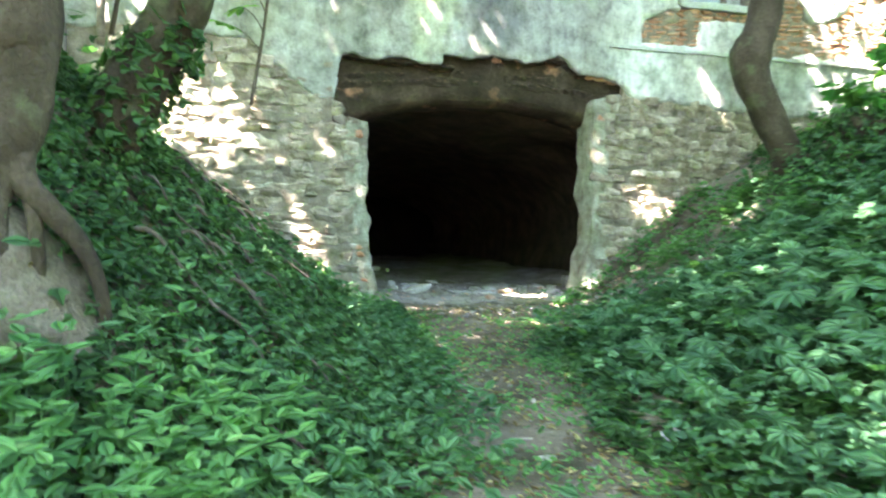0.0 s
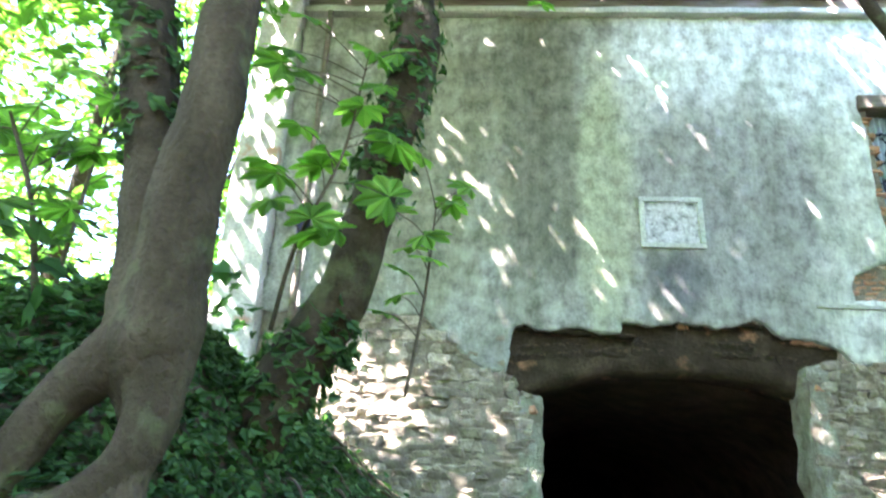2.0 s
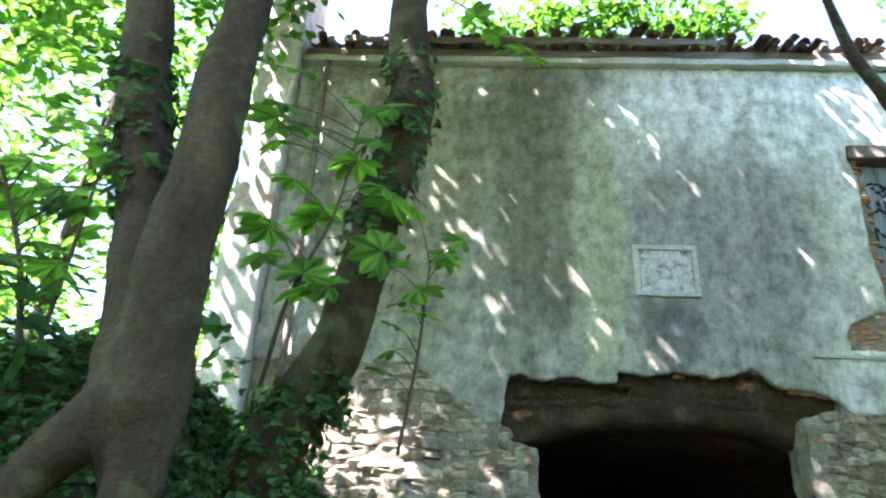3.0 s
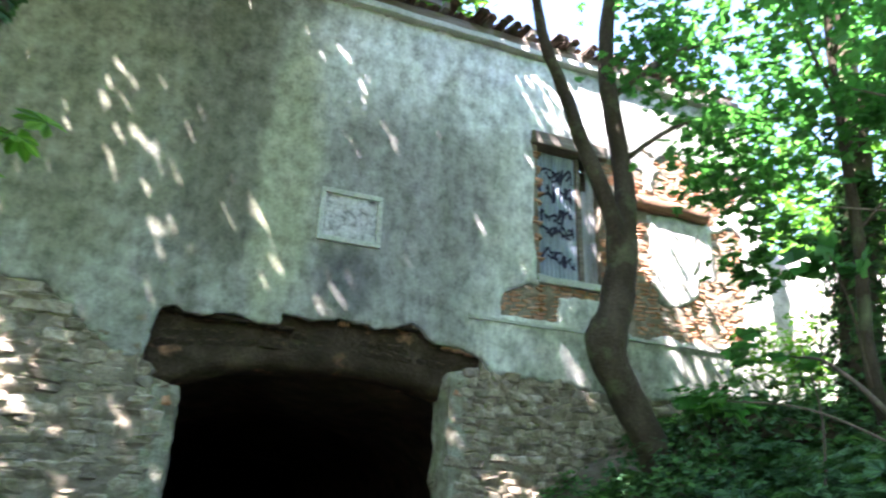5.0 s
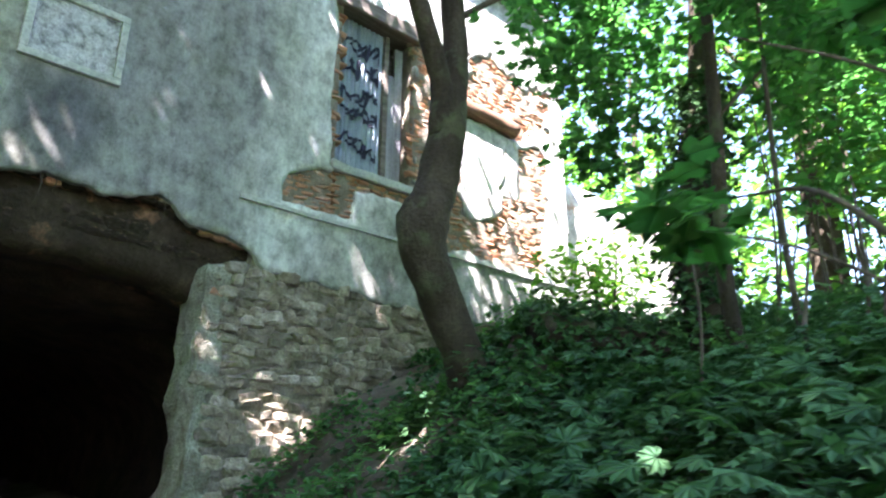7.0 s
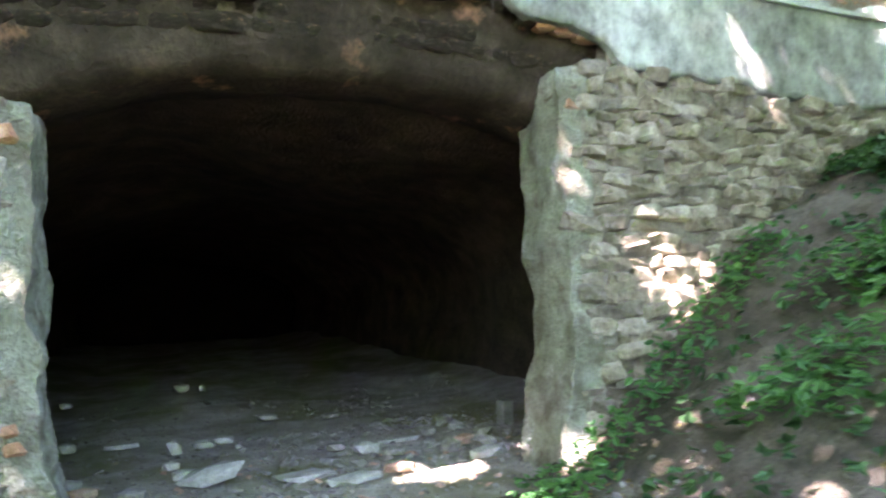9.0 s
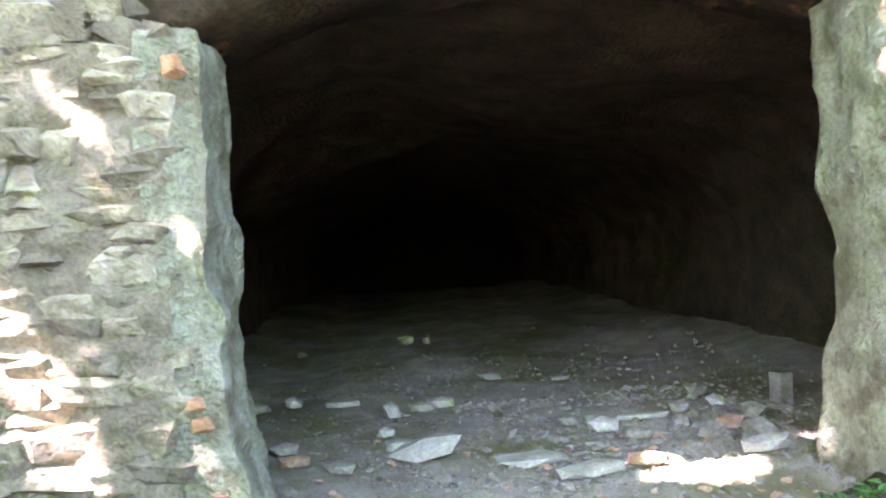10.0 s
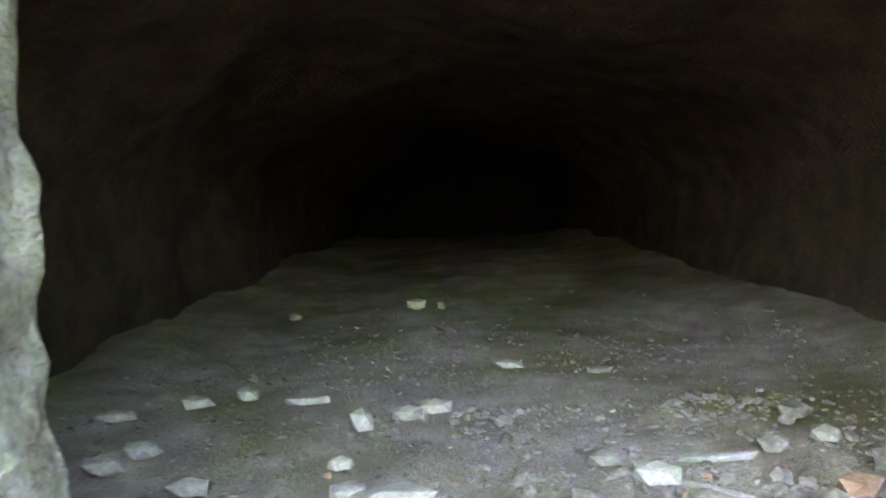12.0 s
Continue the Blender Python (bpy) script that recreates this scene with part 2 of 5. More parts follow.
def spline(points, steps):
    """A smooth line through the points (and their last number, the radius)."""
    p = np.array(points, float)
    p = np.vstack([2 * p[0] - p[1], p, 2 * p[-1] - p[-2]])
    out = []
    for i in range(1, len(p) - 2):
        for t in np.linspace(0, 1, steps, endpoint=False):
            a, b, c, d = p[i - 1:i + 3]
            out.append(0.5 * (2 * b + (c - a) * t + (2 * a - 5 * b + 4 * c - d) * t * t + (3 * b - a - 3 * c + d) * t ** 3))
    out.append(p[-2])
    return np.array(out)


def tube(name, points, material, sides=12, steps=5, lumps=0.16):
    """A limb: rings along a curve of (x, y, z, radius), lumpy like grown wood."""
    line = spline(points, steps)
    verts, faces = [], []
    for i, (x, y, z, r) in enumerate(line):
        a, b = line[max(i - 1, 0)][:3], line[min(i + 1, len(line) - 1)][:3]
        way = Vector(b - a).normalized()
        side = way.cross(Vector((0.31, 0.95, 0.05))).normalized()
        up = side.cross(way)
        for k in range(sides):
            an = 2 * math.pi * k / sides
            d = side * math.cos(an) + up * math.sin(an)
            c = Vector((x, y, z))
            q = 1 + lumps * (noise.noise((c + d * r) * 3.0) + 0.6 * noise.noise((c + d * r) * 8.0))
            verts.append(c + d * r * q)
    for i in range(len(line) - 1):
        for k in range(sides):
            k2 = (k + 1) % sides
            faces.append((i * sides + k, i * sides + k2, (i + 1) * sides + k2, (i + 1) * sides + k))
    faces.append(tuple(range(sides))[::-1])
    faces.append(tuple(len(verts) - sides + k for k in range(sides)))
    return mesh_from(name, verts, faces, material)


def fan_leaf(outline, fold=0.05, droop=0.1):
    """A leaf blade from a half outline (along, out): two halves folded up from the midrib."""
    left = [(x, y, abs(x) * fold - droop * y * y) for y, x in outline]
    mid = [(0, y, -droop * y * y) for y, x in outline]
    verts = [(0, 0, 0)] + left + mid + [(-x, y, z) for x, y, z in left]
    n = len(outline)
    faces = []
    for s in (1, 1 + 2 * n):
        faces.append((0, s, 1 + n))
        for i in range(n - 1):
            faces += [(s + i, s + i + 1, 1 + n + i + 1), (s + i, 1 + n + i + 1, 1 + n + i)]
    return np.array(verts, float), np.array(faces)


OVAL = fan_leaf([(0.2, 0.2), (0.5, 0.3), (0.8, 0.16), (1.0, 0.004)])
SIMPLE = fan_leaf([(0.4, 0.32), (1.0, 0.004)], 0.08, 0.15)
IVY_LEAF = fan_leaf([(-0.06, 0.28), (0.3, 0.5), (0.42, 0.24), (1.0, 0.004)], 0.05, 0.12)
MAPLE_LEAF = fan_leaf([(-0.12, 0.3), (0.15, 0.6), (0.33, 0.3), (0.62, 0.44), (0.6, 0.16), (1.0, 0.004)], 0.05, 0.14)


def joined(shapes):
    vs, fs, k = [], [], 0
    for v, f in shapes:
        vs.append(v)
        fs.append(f + k)
        k += len(v)
    return np.vstack(vs), np.vstack(fs)


def palmate(count=7):
    """A horse chestnut's hand of leaflets."""
    v0, f0 = fan_leaf([(0.3, 0.12), (0.62, 0.25), (0.85, 0.16), (1.0, 0.004)], 0.08, 0.22)
    out = []
    for i in range(count):
        a = (i - (count - 1) / 2) * radians(40)
        s = 1 - 0.09 * abs(i - (count - 1) / 2)
        c, sn = math.cos(a), math.sin(a)
        out.append(((v0 * s) @ np.array(((c, -sn, 0), (sn, c, 0), (0, 0, 1))).T, f0))
    return joined(out)


CHESTNUT = palmate()


def turns(normals, spin):
    """Rotations that lay a leaf flat on the normals and spin it round them."""
    nrm = normals / np.linalg.norm(normals, axis=1, keepdims=True)
    ref = np.stack([np.cos(spin), np.sin(spin), np.zeros_like(spin)], 1)
    tip = ref - (ref * nrm).sum(1, keepdims=True) * nrm
    tip /= np.linalg.norm(tip, axis=1, keepdims=True) + 1e-9
    side = np.cross(tip, nrm)
    return np.stack([side, tip, nrm], 2)


def leaf_mesh(name, shape, places, rots, sizes, material):
    v, f = shape
    n = len(places)
    verts = np.einsum("nij,kj->nki", rots, v) * sizes[:, None, None] + places[:, None, :]
    faces = (f[None] + (np.arange(n) * len(v))[:, None, None]).reshape(-1, 3)
    me = bpy.data.meshes.new(name)
    me.vertices.add(n * len(v))
    me.vertices.foreach_set("co", verts.reshape(-1).astype(np.float32))
    me.loops.add(len(faces) * 3)
    me.loops.foreach_set("vertex_index", faces.reshape(-1).astype(np.int32))
    me.polygons.add(len(faces))
    me.polygons.foreach_set("loop_start", np.arange(0, len(faces) * 3, 3, dtype=np.int32))
    me.materials.append(material)
    me.update(calc_edges=True)
    return me


def scatter(name, shape, places, tilt, size, material, up=None):
    """Leaves at the places, tilted off the upright (or off the given normals) by about tilt."""
    n = len(places)
    nrm = rng.normal(0, tilt, (n, 3)) + (np.array((0, 0, 1.0)) if up is None else up)
    lo, hi = size
    return leaf_mesh(name, shape, places, turns(nrm, rng.uniform(0, 6.283, n)), rng.uniform(lo, hi, n), material)


# ---- ground ----
def lie(x, y):
    """The ground's height: a trodden path in a cutting between two steep banks, rising to the cellar."""
    x, y = np.asarray(x, float), np.asarray(y, float)
    path = np.interp(y, [-60, -9.4, -6.4, -3, -0.3, 0.6, 10], [-1.5, -0.78, -0.52, -0.34, -0.17, -0.09, 0.02])
    foot_l = np.interp(y, [-14, -9, -6.7, -5, -3.3, -1.5, 0], [-2.6, -1.5, -0.6, -0.2, 0.2, 0.3, 0.2])
    foot_r = np.interp(y, [-14, -9, -6.4, -4, -2, -0.5, 0], [0.3, 0.75, 1.1, 1.7, 2.3, 3.05, 3.2])
    slope_l = np.interp(y, [-9, -6.5, -5.2, -3, -1.2, 0], [0.6, 0.85, 1.35, 1.3, 0.9, 0.65])
    slope_r = np.interp(y, [-9, -6, -3, -1.2, -0.3], [0.55, 0.7, 0.66, 0.85, 1.2])
    ul, ur = np.maximum(foot_l - x, 0), np.maximum(x - foot_r, 0)
    soft = lambda u, s, cap: cap * (1 - np.exp(-(np.maximum(u * s - 0.12 * (1 - np.exp(-u * 4)), 0) / cap) ** 1.35)) + 0.05 * np.minimum(u, 12)
    z = path + soft(ul, slope_l, 2.5) + soft(ur, slope_r, 2.8)
    z = z + 0.75 * np.exp(-(((x - 5.7) / 0.8) ** 2 + ((y + 2.5) / 0.7) ** 2))
    z = z + 0.5 * np.exp(-(((x + 2.65) / 0.65) ** 2 + ((y + 4.9) / 0.9) ** 2))
    z = z + 0.34 * np.exp(-(((x + 2.0) / 0.45) ** 2 + ((y + 6.3) / 0.35) ** 2))
    far = np.maximum(np.hypot(x, y) - 25, 0)
    return z + 0.06 * np.minimum(far, 60)


def lie_at(x, y):
    return float(lie(x, y))


def bumpy(x, y, z):
    return z + 0.05 * noise.noise((x * 1.1, y * 1.1, 0)) + 0.03 * noise.noise((x * 3.3, y * 3.3, 4)) + 0.012 * noise.noise((x * 9, y * 9, 7))


def grades(lo, hi, step, far):
    inner = list(np.arange(lo, hi + 1e-6, step))
    out, d = [], step
    while (out[-1] if out else 0) < far:
        d *= 1.25
        out.append((out[-1] if out else 0) + d)
    return np.array([lo - o for o in out[::-1]] + inner + [hi + o for o in out])


def make_ground():
    xs, ys = grades(-6, 9, 0.1, 600), grades(-11.5, 0.3, 0.1, 600)
    gx, gy = np.meshgrid(xs, ys)
    gz = lie(gx, gy)
    inside = (gy > 0.25) & (gx > -1.95) & (gx < 5.65) & (gy < 22.5)
    gz = np.where(inside, -0.4, gz)
    verts = [(x, y, bumpy(x, y, z)) for x, y, z in zip(gx.ravel(), gy.ravel(), gz.ravel())]
    w = len(xs)
    faces = [(j * w + i, j * w + i + 1, (j + 1) * w + i + 1, (j + 1) * w + i) for j in range(len(ys) - 1) for i in range(w - 1)]
    ob = new("ground", mesh_from("ground", verts, faces, SOIL))
    tagged(ob, "bare brown soil path between two steep overgrown banks", "ground", kind="structure")


make_ground()


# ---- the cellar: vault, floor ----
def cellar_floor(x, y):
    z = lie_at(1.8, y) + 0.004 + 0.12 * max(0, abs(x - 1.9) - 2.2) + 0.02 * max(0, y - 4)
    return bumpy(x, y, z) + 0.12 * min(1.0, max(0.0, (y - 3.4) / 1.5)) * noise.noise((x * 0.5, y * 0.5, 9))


def make_cellar():
    x0, x1, y0, y1 = -1.75, 5.45, 0.62, 22.0
    xc, half = (x0 + x1) / 2, (x1 - x0) / 2
    section = [(x0, -0.5), (x0, 0.3), (x0, 0.9), (x0, 1.5)] + [(xc - half * math.cos(a), 1.5 + 1.62 * math.sin(a)) for a in np.linspace(0.12, math.pi - 0.12, 26)] + [(x1, 1.5), (x1, 0.9), (x1, 0.3), (x1, -0.5)]
    rows, verts, faces = np.arange(y0, y1 + 0.01, 0.25), [], []
    for y in rows:
        for x, z in section:
            c = Vector((x, y, z))
            verts.append(c + noise.noise_vector(c * 0.55) * 0.3 + noise.noise_vector(c * 1.6) * 0.1 + noise.noise_vector(c * 5) * 0.035)
    w = len(section)
    for j in range(len(rows) - 1):
        for i in range(w - 1):
            faces.append((j * w + i, j * w + i + 1, (j + 1) * w + i + 1, (j + 1) * w + i))
    faces.append(tuple((len(rows) - 1) * w + i for i in range(w)))
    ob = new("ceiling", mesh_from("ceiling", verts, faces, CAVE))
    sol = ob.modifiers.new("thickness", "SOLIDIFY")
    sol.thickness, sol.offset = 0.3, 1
    tagged(ob, "dark brown rough-plastered barrel vault of the cellar", "vault", kind="structure")
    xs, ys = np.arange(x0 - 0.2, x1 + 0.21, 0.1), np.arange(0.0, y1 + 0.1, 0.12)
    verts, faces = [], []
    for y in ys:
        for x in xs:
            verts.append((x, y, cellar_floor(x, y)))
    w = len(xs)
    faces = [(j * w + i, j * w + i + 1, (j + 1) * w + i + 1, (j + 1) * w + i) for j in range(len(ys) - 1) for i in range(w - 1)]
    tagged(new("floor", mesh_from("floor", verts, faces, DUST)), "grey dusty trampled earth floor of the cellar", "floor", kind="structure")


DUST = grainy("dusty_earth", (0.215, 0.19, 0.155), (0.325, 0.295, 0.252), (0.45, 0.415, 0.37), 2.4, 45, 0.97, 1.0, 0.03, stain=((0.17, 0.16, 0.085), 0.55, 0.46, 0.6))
make_cellar()


# ---- the facade ----
OPEN_L, OPEN_R = 0.18, 3.62
WIN = (5.09, 6.3, 4.55, 7.05)


def structure(name, boxes, material, label, category="wall"):
    bm = bmesh.new()
    for b in boxes:
        add_box(bm, *b)
    return tagged(new(name, from_bm(name, bm, material)), label, category, kind="structure")


wall_left = structure("wall_left", [(-3.7, -0.28, 0.08, 0.62, -0.8, 8.6), (-0.28, 0.06, 0.08, 0.62, -0.8, 2.4)], MORTAR, "grey-brown rubble stone wall beside the cellar mouth")
wall_right = structure("wall_right", [(3.72, 4.12, 0.08, 0.62, -0.8, 2.9), (4.12, 5.09, 0.08, 0.62, -0.8, 8.6), (5.09, 6.3, 0.08, 0.62, -0.8, 4.55), (5.09, 6.3, 0.08, 0.62, 7.05, 8.6), (6.3, 9.8, 0.08, 0.62, -0.8, 8.6)], MORTAR, "rubble stone and brick wall with crumbled plaster")
wall_above = structure("wall_above", [(-0.28, 4.12, 0.08, 0.62, 3.5, 8.6)], MORTAR, "masonry wall above the cellar mouth")


def make_arch():
    """Rough flat arch set back under the broken plaster edge, over the opening."""
    verts, faces, n = [], [], 44
    rows = [(0.2, 3.6), (0.21, 3.4), (0.22, 3.25), (0.24, 3.1), (0.27, None), (0.33, None), (0.45, None), (0.7, None), (1.0, None)]
    lifts = [0, 0, 0, 0, 0.17, 0.07, 0.01, 0.0, 0.03]
    for (y, z), lift in zip(rows, lifts):
        for i in range(n + 1):
            x = -0.32 + 4.48 * i / n
            low = 2.42 + 0.4 * max(0.0, 1 - (abs(x - 2.0) / 2.05) ** 2.6)
            c = Vector((x, y, low + lift if z is None else max(z, low + 0.2)))
            verts.append(c + noise.noise_vector(c * 1.7) * 0.05 + noise.noise_vector(c * 6) * 0.02)
    w = n + 1
    for j in range(len(rows) - 1):
        for i in range(n):
            faces.append((j * w + i, j * w + i + 1, (j + 1) * w + i + 1, (j + 1) * w + i))
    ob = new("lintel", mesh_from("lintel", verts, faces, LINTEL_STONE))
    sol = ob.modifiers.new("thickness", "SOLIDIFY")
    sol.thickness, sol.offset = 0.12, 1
    tagged(ob, "dark brown plastered flat arch over the opening", "lintel", kind="structure")


make_arch()


def make_jamb(name, x0, x1, label, top):
    """Worn mortar-smeared reveal with a rounded front corner."""
    bm = bmesh.new()
    add_box(bm, x0, x1, 0.03, 0.66, -0.5, top)
    bmesh.ops.subdivide_edges(bm, edges=bm.edges[:], cuts=38, use_grid_fill=True)
    face = 1 if x0 < 1 else -1
    for v in bm.verts:
        c = v.co.copy()
        out = 0.06 * noise.noise(Vector((c.y * 2, c.z * 1.7, x0))) + 0.04 * noise.noise(Vector((c.y * 6, c.z * 5, x0)))
        low = max(0.0, 0.75 - c.z) * 0.2
        v.co.x += face * (out + low) if (c.x - (x0 + x1) / 2) * face > 0 else 0
        v.co += noise.noise_vector(c * 5) * 0.03 + noise.noise_vector(c * 13) * 0.016 + noise.noise_vector(c * 30) * 0.006
        v.co.y += 0.03 * noise.noise(Vector((c.x * 3, c.z * 2.4, 3)))
    tagged(new(name, from_bm(name, bm, JAMB, True)), label, "jamb", kind="structure")


make_jamb("jamb_left", -0.12, OPEN_L, "pale green mortar-smeared stone jamb of the opening", 2.42)
make_jamb("jamb_right", OPEN_R, 3.86, "worn grey-green stone jamb of the opening", 2.95)


# plaster skin with broken edges
def keep(x, z):
    """Above zero where the plaster still hangs on the wall."""
    low = np.interp(x, [-3.7, -1.45, -1.2, -0.95, -0.75, -0.5, -0.32, -0.27, -0.2, 1.24, 1.28, 2.2, 3.0, 3.35, 3.9, 4.1, 4.2, 5.0, 6.4, 9.8],
                    [3.45, 3.48, 3.2, 3.0, 2.85, 2.7, 2.72, 2.85, 3.36, 3.28, 3.46, 3.42, 3.5, 3.32, 3.24, 3.2, 3.0, 2.95, 2.85, 2.9])
    wob = np.array([0.09 * noise.noise((a * 2.1, b * 2.1, 1)) + 0.05 * noise.noise((a * 7, b * 7, 2)) for a, b in zip(np.ravel(x), np.ravel(z))]).reshape(np.shape(x))
    g = z - low + wob * 0.8

    def hole(x0, x1, z0, z1, w=1.0):
        return np.maximum(np.maximum(x0 - x, x - x1), np.maximum(z0 - z, z - z1)) + wob * w

    g = np.minimum(g, hole(WIN[0] - 0.12, WIN[1] + 0.05, WIN[2] - 0.1, WIN[3] + 0.03, 0.5))
    g = np.minimum(g, np.maximum(hole(4.4, 5.35, 3.86, 4.45), (z - 4.45) - (x - 4.95) * 0.45))
    g = np.minimum(g, hole(5.3, 6.6, 4.3, 4.6))
    g = np.minimum(g, hole(6.28, 7.2, 3.9, 6.9, 1.6))
    g = np.minimum(g, np.maximum(hole(6.4, 9.1, 3.84, 5.1, 1.5), (z - 4.75) - 0.35 * np.sin(x * 2.3)))
    g = np.minimum(g, hole(6.9, 8.7, 6.0, 6.5, 1.6))
    g = np.minimum(g, hole(7.3, 9.4, 6.3, 7.2, 3.2))
    g = np.minimum(g, hole(8.2, 9.3, 4.6, 6.0, 2.6))
    return g


def make_plaster():
    step = 0.05
    xs, zs = np.arange(-3.72, 9.83, step), np.arange(1.7, 8.63, step)
    gx, gz = np.meshgrid(xs, zs)
    g = keep(gx, gz)
    dgz, dgx = np.gradient(g, step)
    gc = (g[:-1, :-1] + g[1:, :-1] + g[:-1, 1:] + g[1:, 1:]) / 4 > 0
    use = np.zeros(g.shape, bool)
    edge = np.zeros(g.shape, int)
    for a in (0, 1):
        for b in (0, 1):
            use[a:a + gc.shape[0], b:b + gc.shape[1]] |= gc
            edge[a:a + gc.shape[0], b:b + gc.shape[1]] += gc
    rim = use & (edge < 4)
    ln = dgx ** 2 + dgz ** 2 + 0.2
    mx, mz = np.clip(-g * dgx / ln, -0.03, 0.03), np.clip(-g * dgz / ln, -0.03, 0.03)
    px, pz = gx + np.where(rim, mx, 0), gz + np.where(rim, mz, 0)
    index, verts = {}, []
    for j, i in zip(*np.nonzero(use)):
        index[(j, i)] = len(verts)
        x, z = px[j, i], pz[j, i]
        y = 0.012 * noise.noise((x * 0.8, 0, z * 0.8)) + 0.006 * noise.noise((x * 5, 2, z * 5)) + (0.012 * abs(noise.noise((x * 9, 5, z * 9))) if rim[j, i] else 0)
        verts.append((x, y, z))
    n = len(verts)
    faces = []
    for j, i in zip(*np.nonzero(gc)):
        faces.append((index[(j, i)], index[(j, i + 1)], index[(j + 1, i + 1)], index[(j + 1, i)]))
    edges = {}
    for f in faces:
        for k in range(4):
            e = (f[k], f[(k + 1) % 4])
            if (e[1], e[0]) in edges:
                del edges[(e[1], e[0])]
            else:
                edges[e] = 1
    verts += [(x, 0.085, z) for x, y, z in verts]
    faces += [(b, a, a + n, b + n) for a, b in edges]
    ob = new("plaster", mesh_from("plaster", verts, faces, PLASTER, False))
    ob.data.polygons.foreach_set("use_smooth", [True] * (len(faces) - len(edges)) + [False] * len(edges))
    tagged(ob, "weathered grey-green lime plaster with broken lower edge", "plaster", kind="structure")


make_plaster()


def mortar_skin(parent, x0, x1, z0, z1, seed, back=0.058, rough=1.0, material=MORTAR):
    """Uneven bedding mortar, squeezed out between the stones."""
    xs, zs = np.arange(x0, x1 + 0.01, 0.045), np.arange(z0, z1 + 0.01, 0.045)
    verts = [(x, back + rough * (0.02 * noise.noise((x * 2.2, seed, z * 2.2)) + 0.03 * noise.noise((x * 4.5, seed, z * 9))) + 0.012 * noise.noise((x * 17, seed, z * 17)), z) for z in zs for x in xs]
    w = len(xs)
    faces = [(j * w + i, j * w + i + 1, (j + 1) * w + i + 1, (j + 1) * w + i) for j in range(len(zs) - 1) for i in range(w - 1)]
    part("mortar", mesh_from("mortar", verts, faces, material), parent)


mortar_skin(wall_left, -3.69, 0.02, -0.3, 2.38, 2.0, 0.03, 1.9)
mortar_skin(wall_left, -3.69, -0.3, 2.38, 3.6, 2.0, 0.03, 1.9)
mortar_skin(wall_right, 3.76, 7.6, -0.2, 2.88, 4.0)
mortar_skin(wall_right, 4.2, WIN[0] - 0.01, 3.8, 7.1, 6.0, 0.034)
mortar_skin(wall_right, WIN[0], WIN[1], 3.8, WIN[2] - 0.1, 6.0, 0.034)
mortar_skin(wall_right, WIN[1] + 0.01, 9.6, 3.8, 8.4, 6.0, 0.034)


def band():
    """Smooth cement band under the window, with a thin ledge on top."""
    bm = bmesh.new()
    add_box(bm, 3.86, 9.7, -0.035, 0.02, 3.735, 3.78)
    bmesh.ops.subdivide_edges(bm, edges=bm.edges[:], cuts=30, use_grid_fill=True)
    for v in bm.verts:
        v.co.z += 0.012 * noise.noise(v.co * 2.5)
        v.co.y += 0.012 * noise.noise(v.co * 4 + Vector((5, 0, 0)))
    tagged(new("trim", from_bm("trim", bm, CEMENT, True)), "thin pale cement ledge across the wall", "ledge", kind="structure")


band()


def make_plaque():
    x0, x1, z0, z1 = 1.58, 2.48, 4.54, 5.33
    ob = tagged(new("wall_plaque"), "worn white plaster panel in a raised frame on the wall", "plaque")
    ob.location = ((x0 + x1) / 2, -0.01, z0)
    inv = Matrix.Translation(-ob.location)
    part("panel", box_mesh("panel", x0 + 0.05, x1 - 0.05, -0.012, 0.03, z0 + 0.05, z1 - 0.05, PANEL, 0, 0.008, 12), ob, "flaking white plaster", inv)
    for nm, b in (("frame_top", (x0, x1, z1 - 0.075, z1)), ("frame_bottom", (x0, x1, z0, z0 + 0.075)), ("frame_side", (x0, x0 + 0.075, z0 + 0.075, z1 - 0.075)), ("frame_side", (x1 - 0.075, x1, z0 + 0.075, z1 - 0.075))):
        part(nm, box_mesh(nm, b[0], b[1], -0.05, 0.03, b[2], b[3], CEMENT, 0.012), ob, "", inv)


PANEL = grainy("flaking_white", (0.1, 0.105, 0.11), (0.58, 0.59, 0.6), (0.8, 0.81, 0.82), 7.5, 40, 0.9, 1.0, 0.04)
make_plaque()


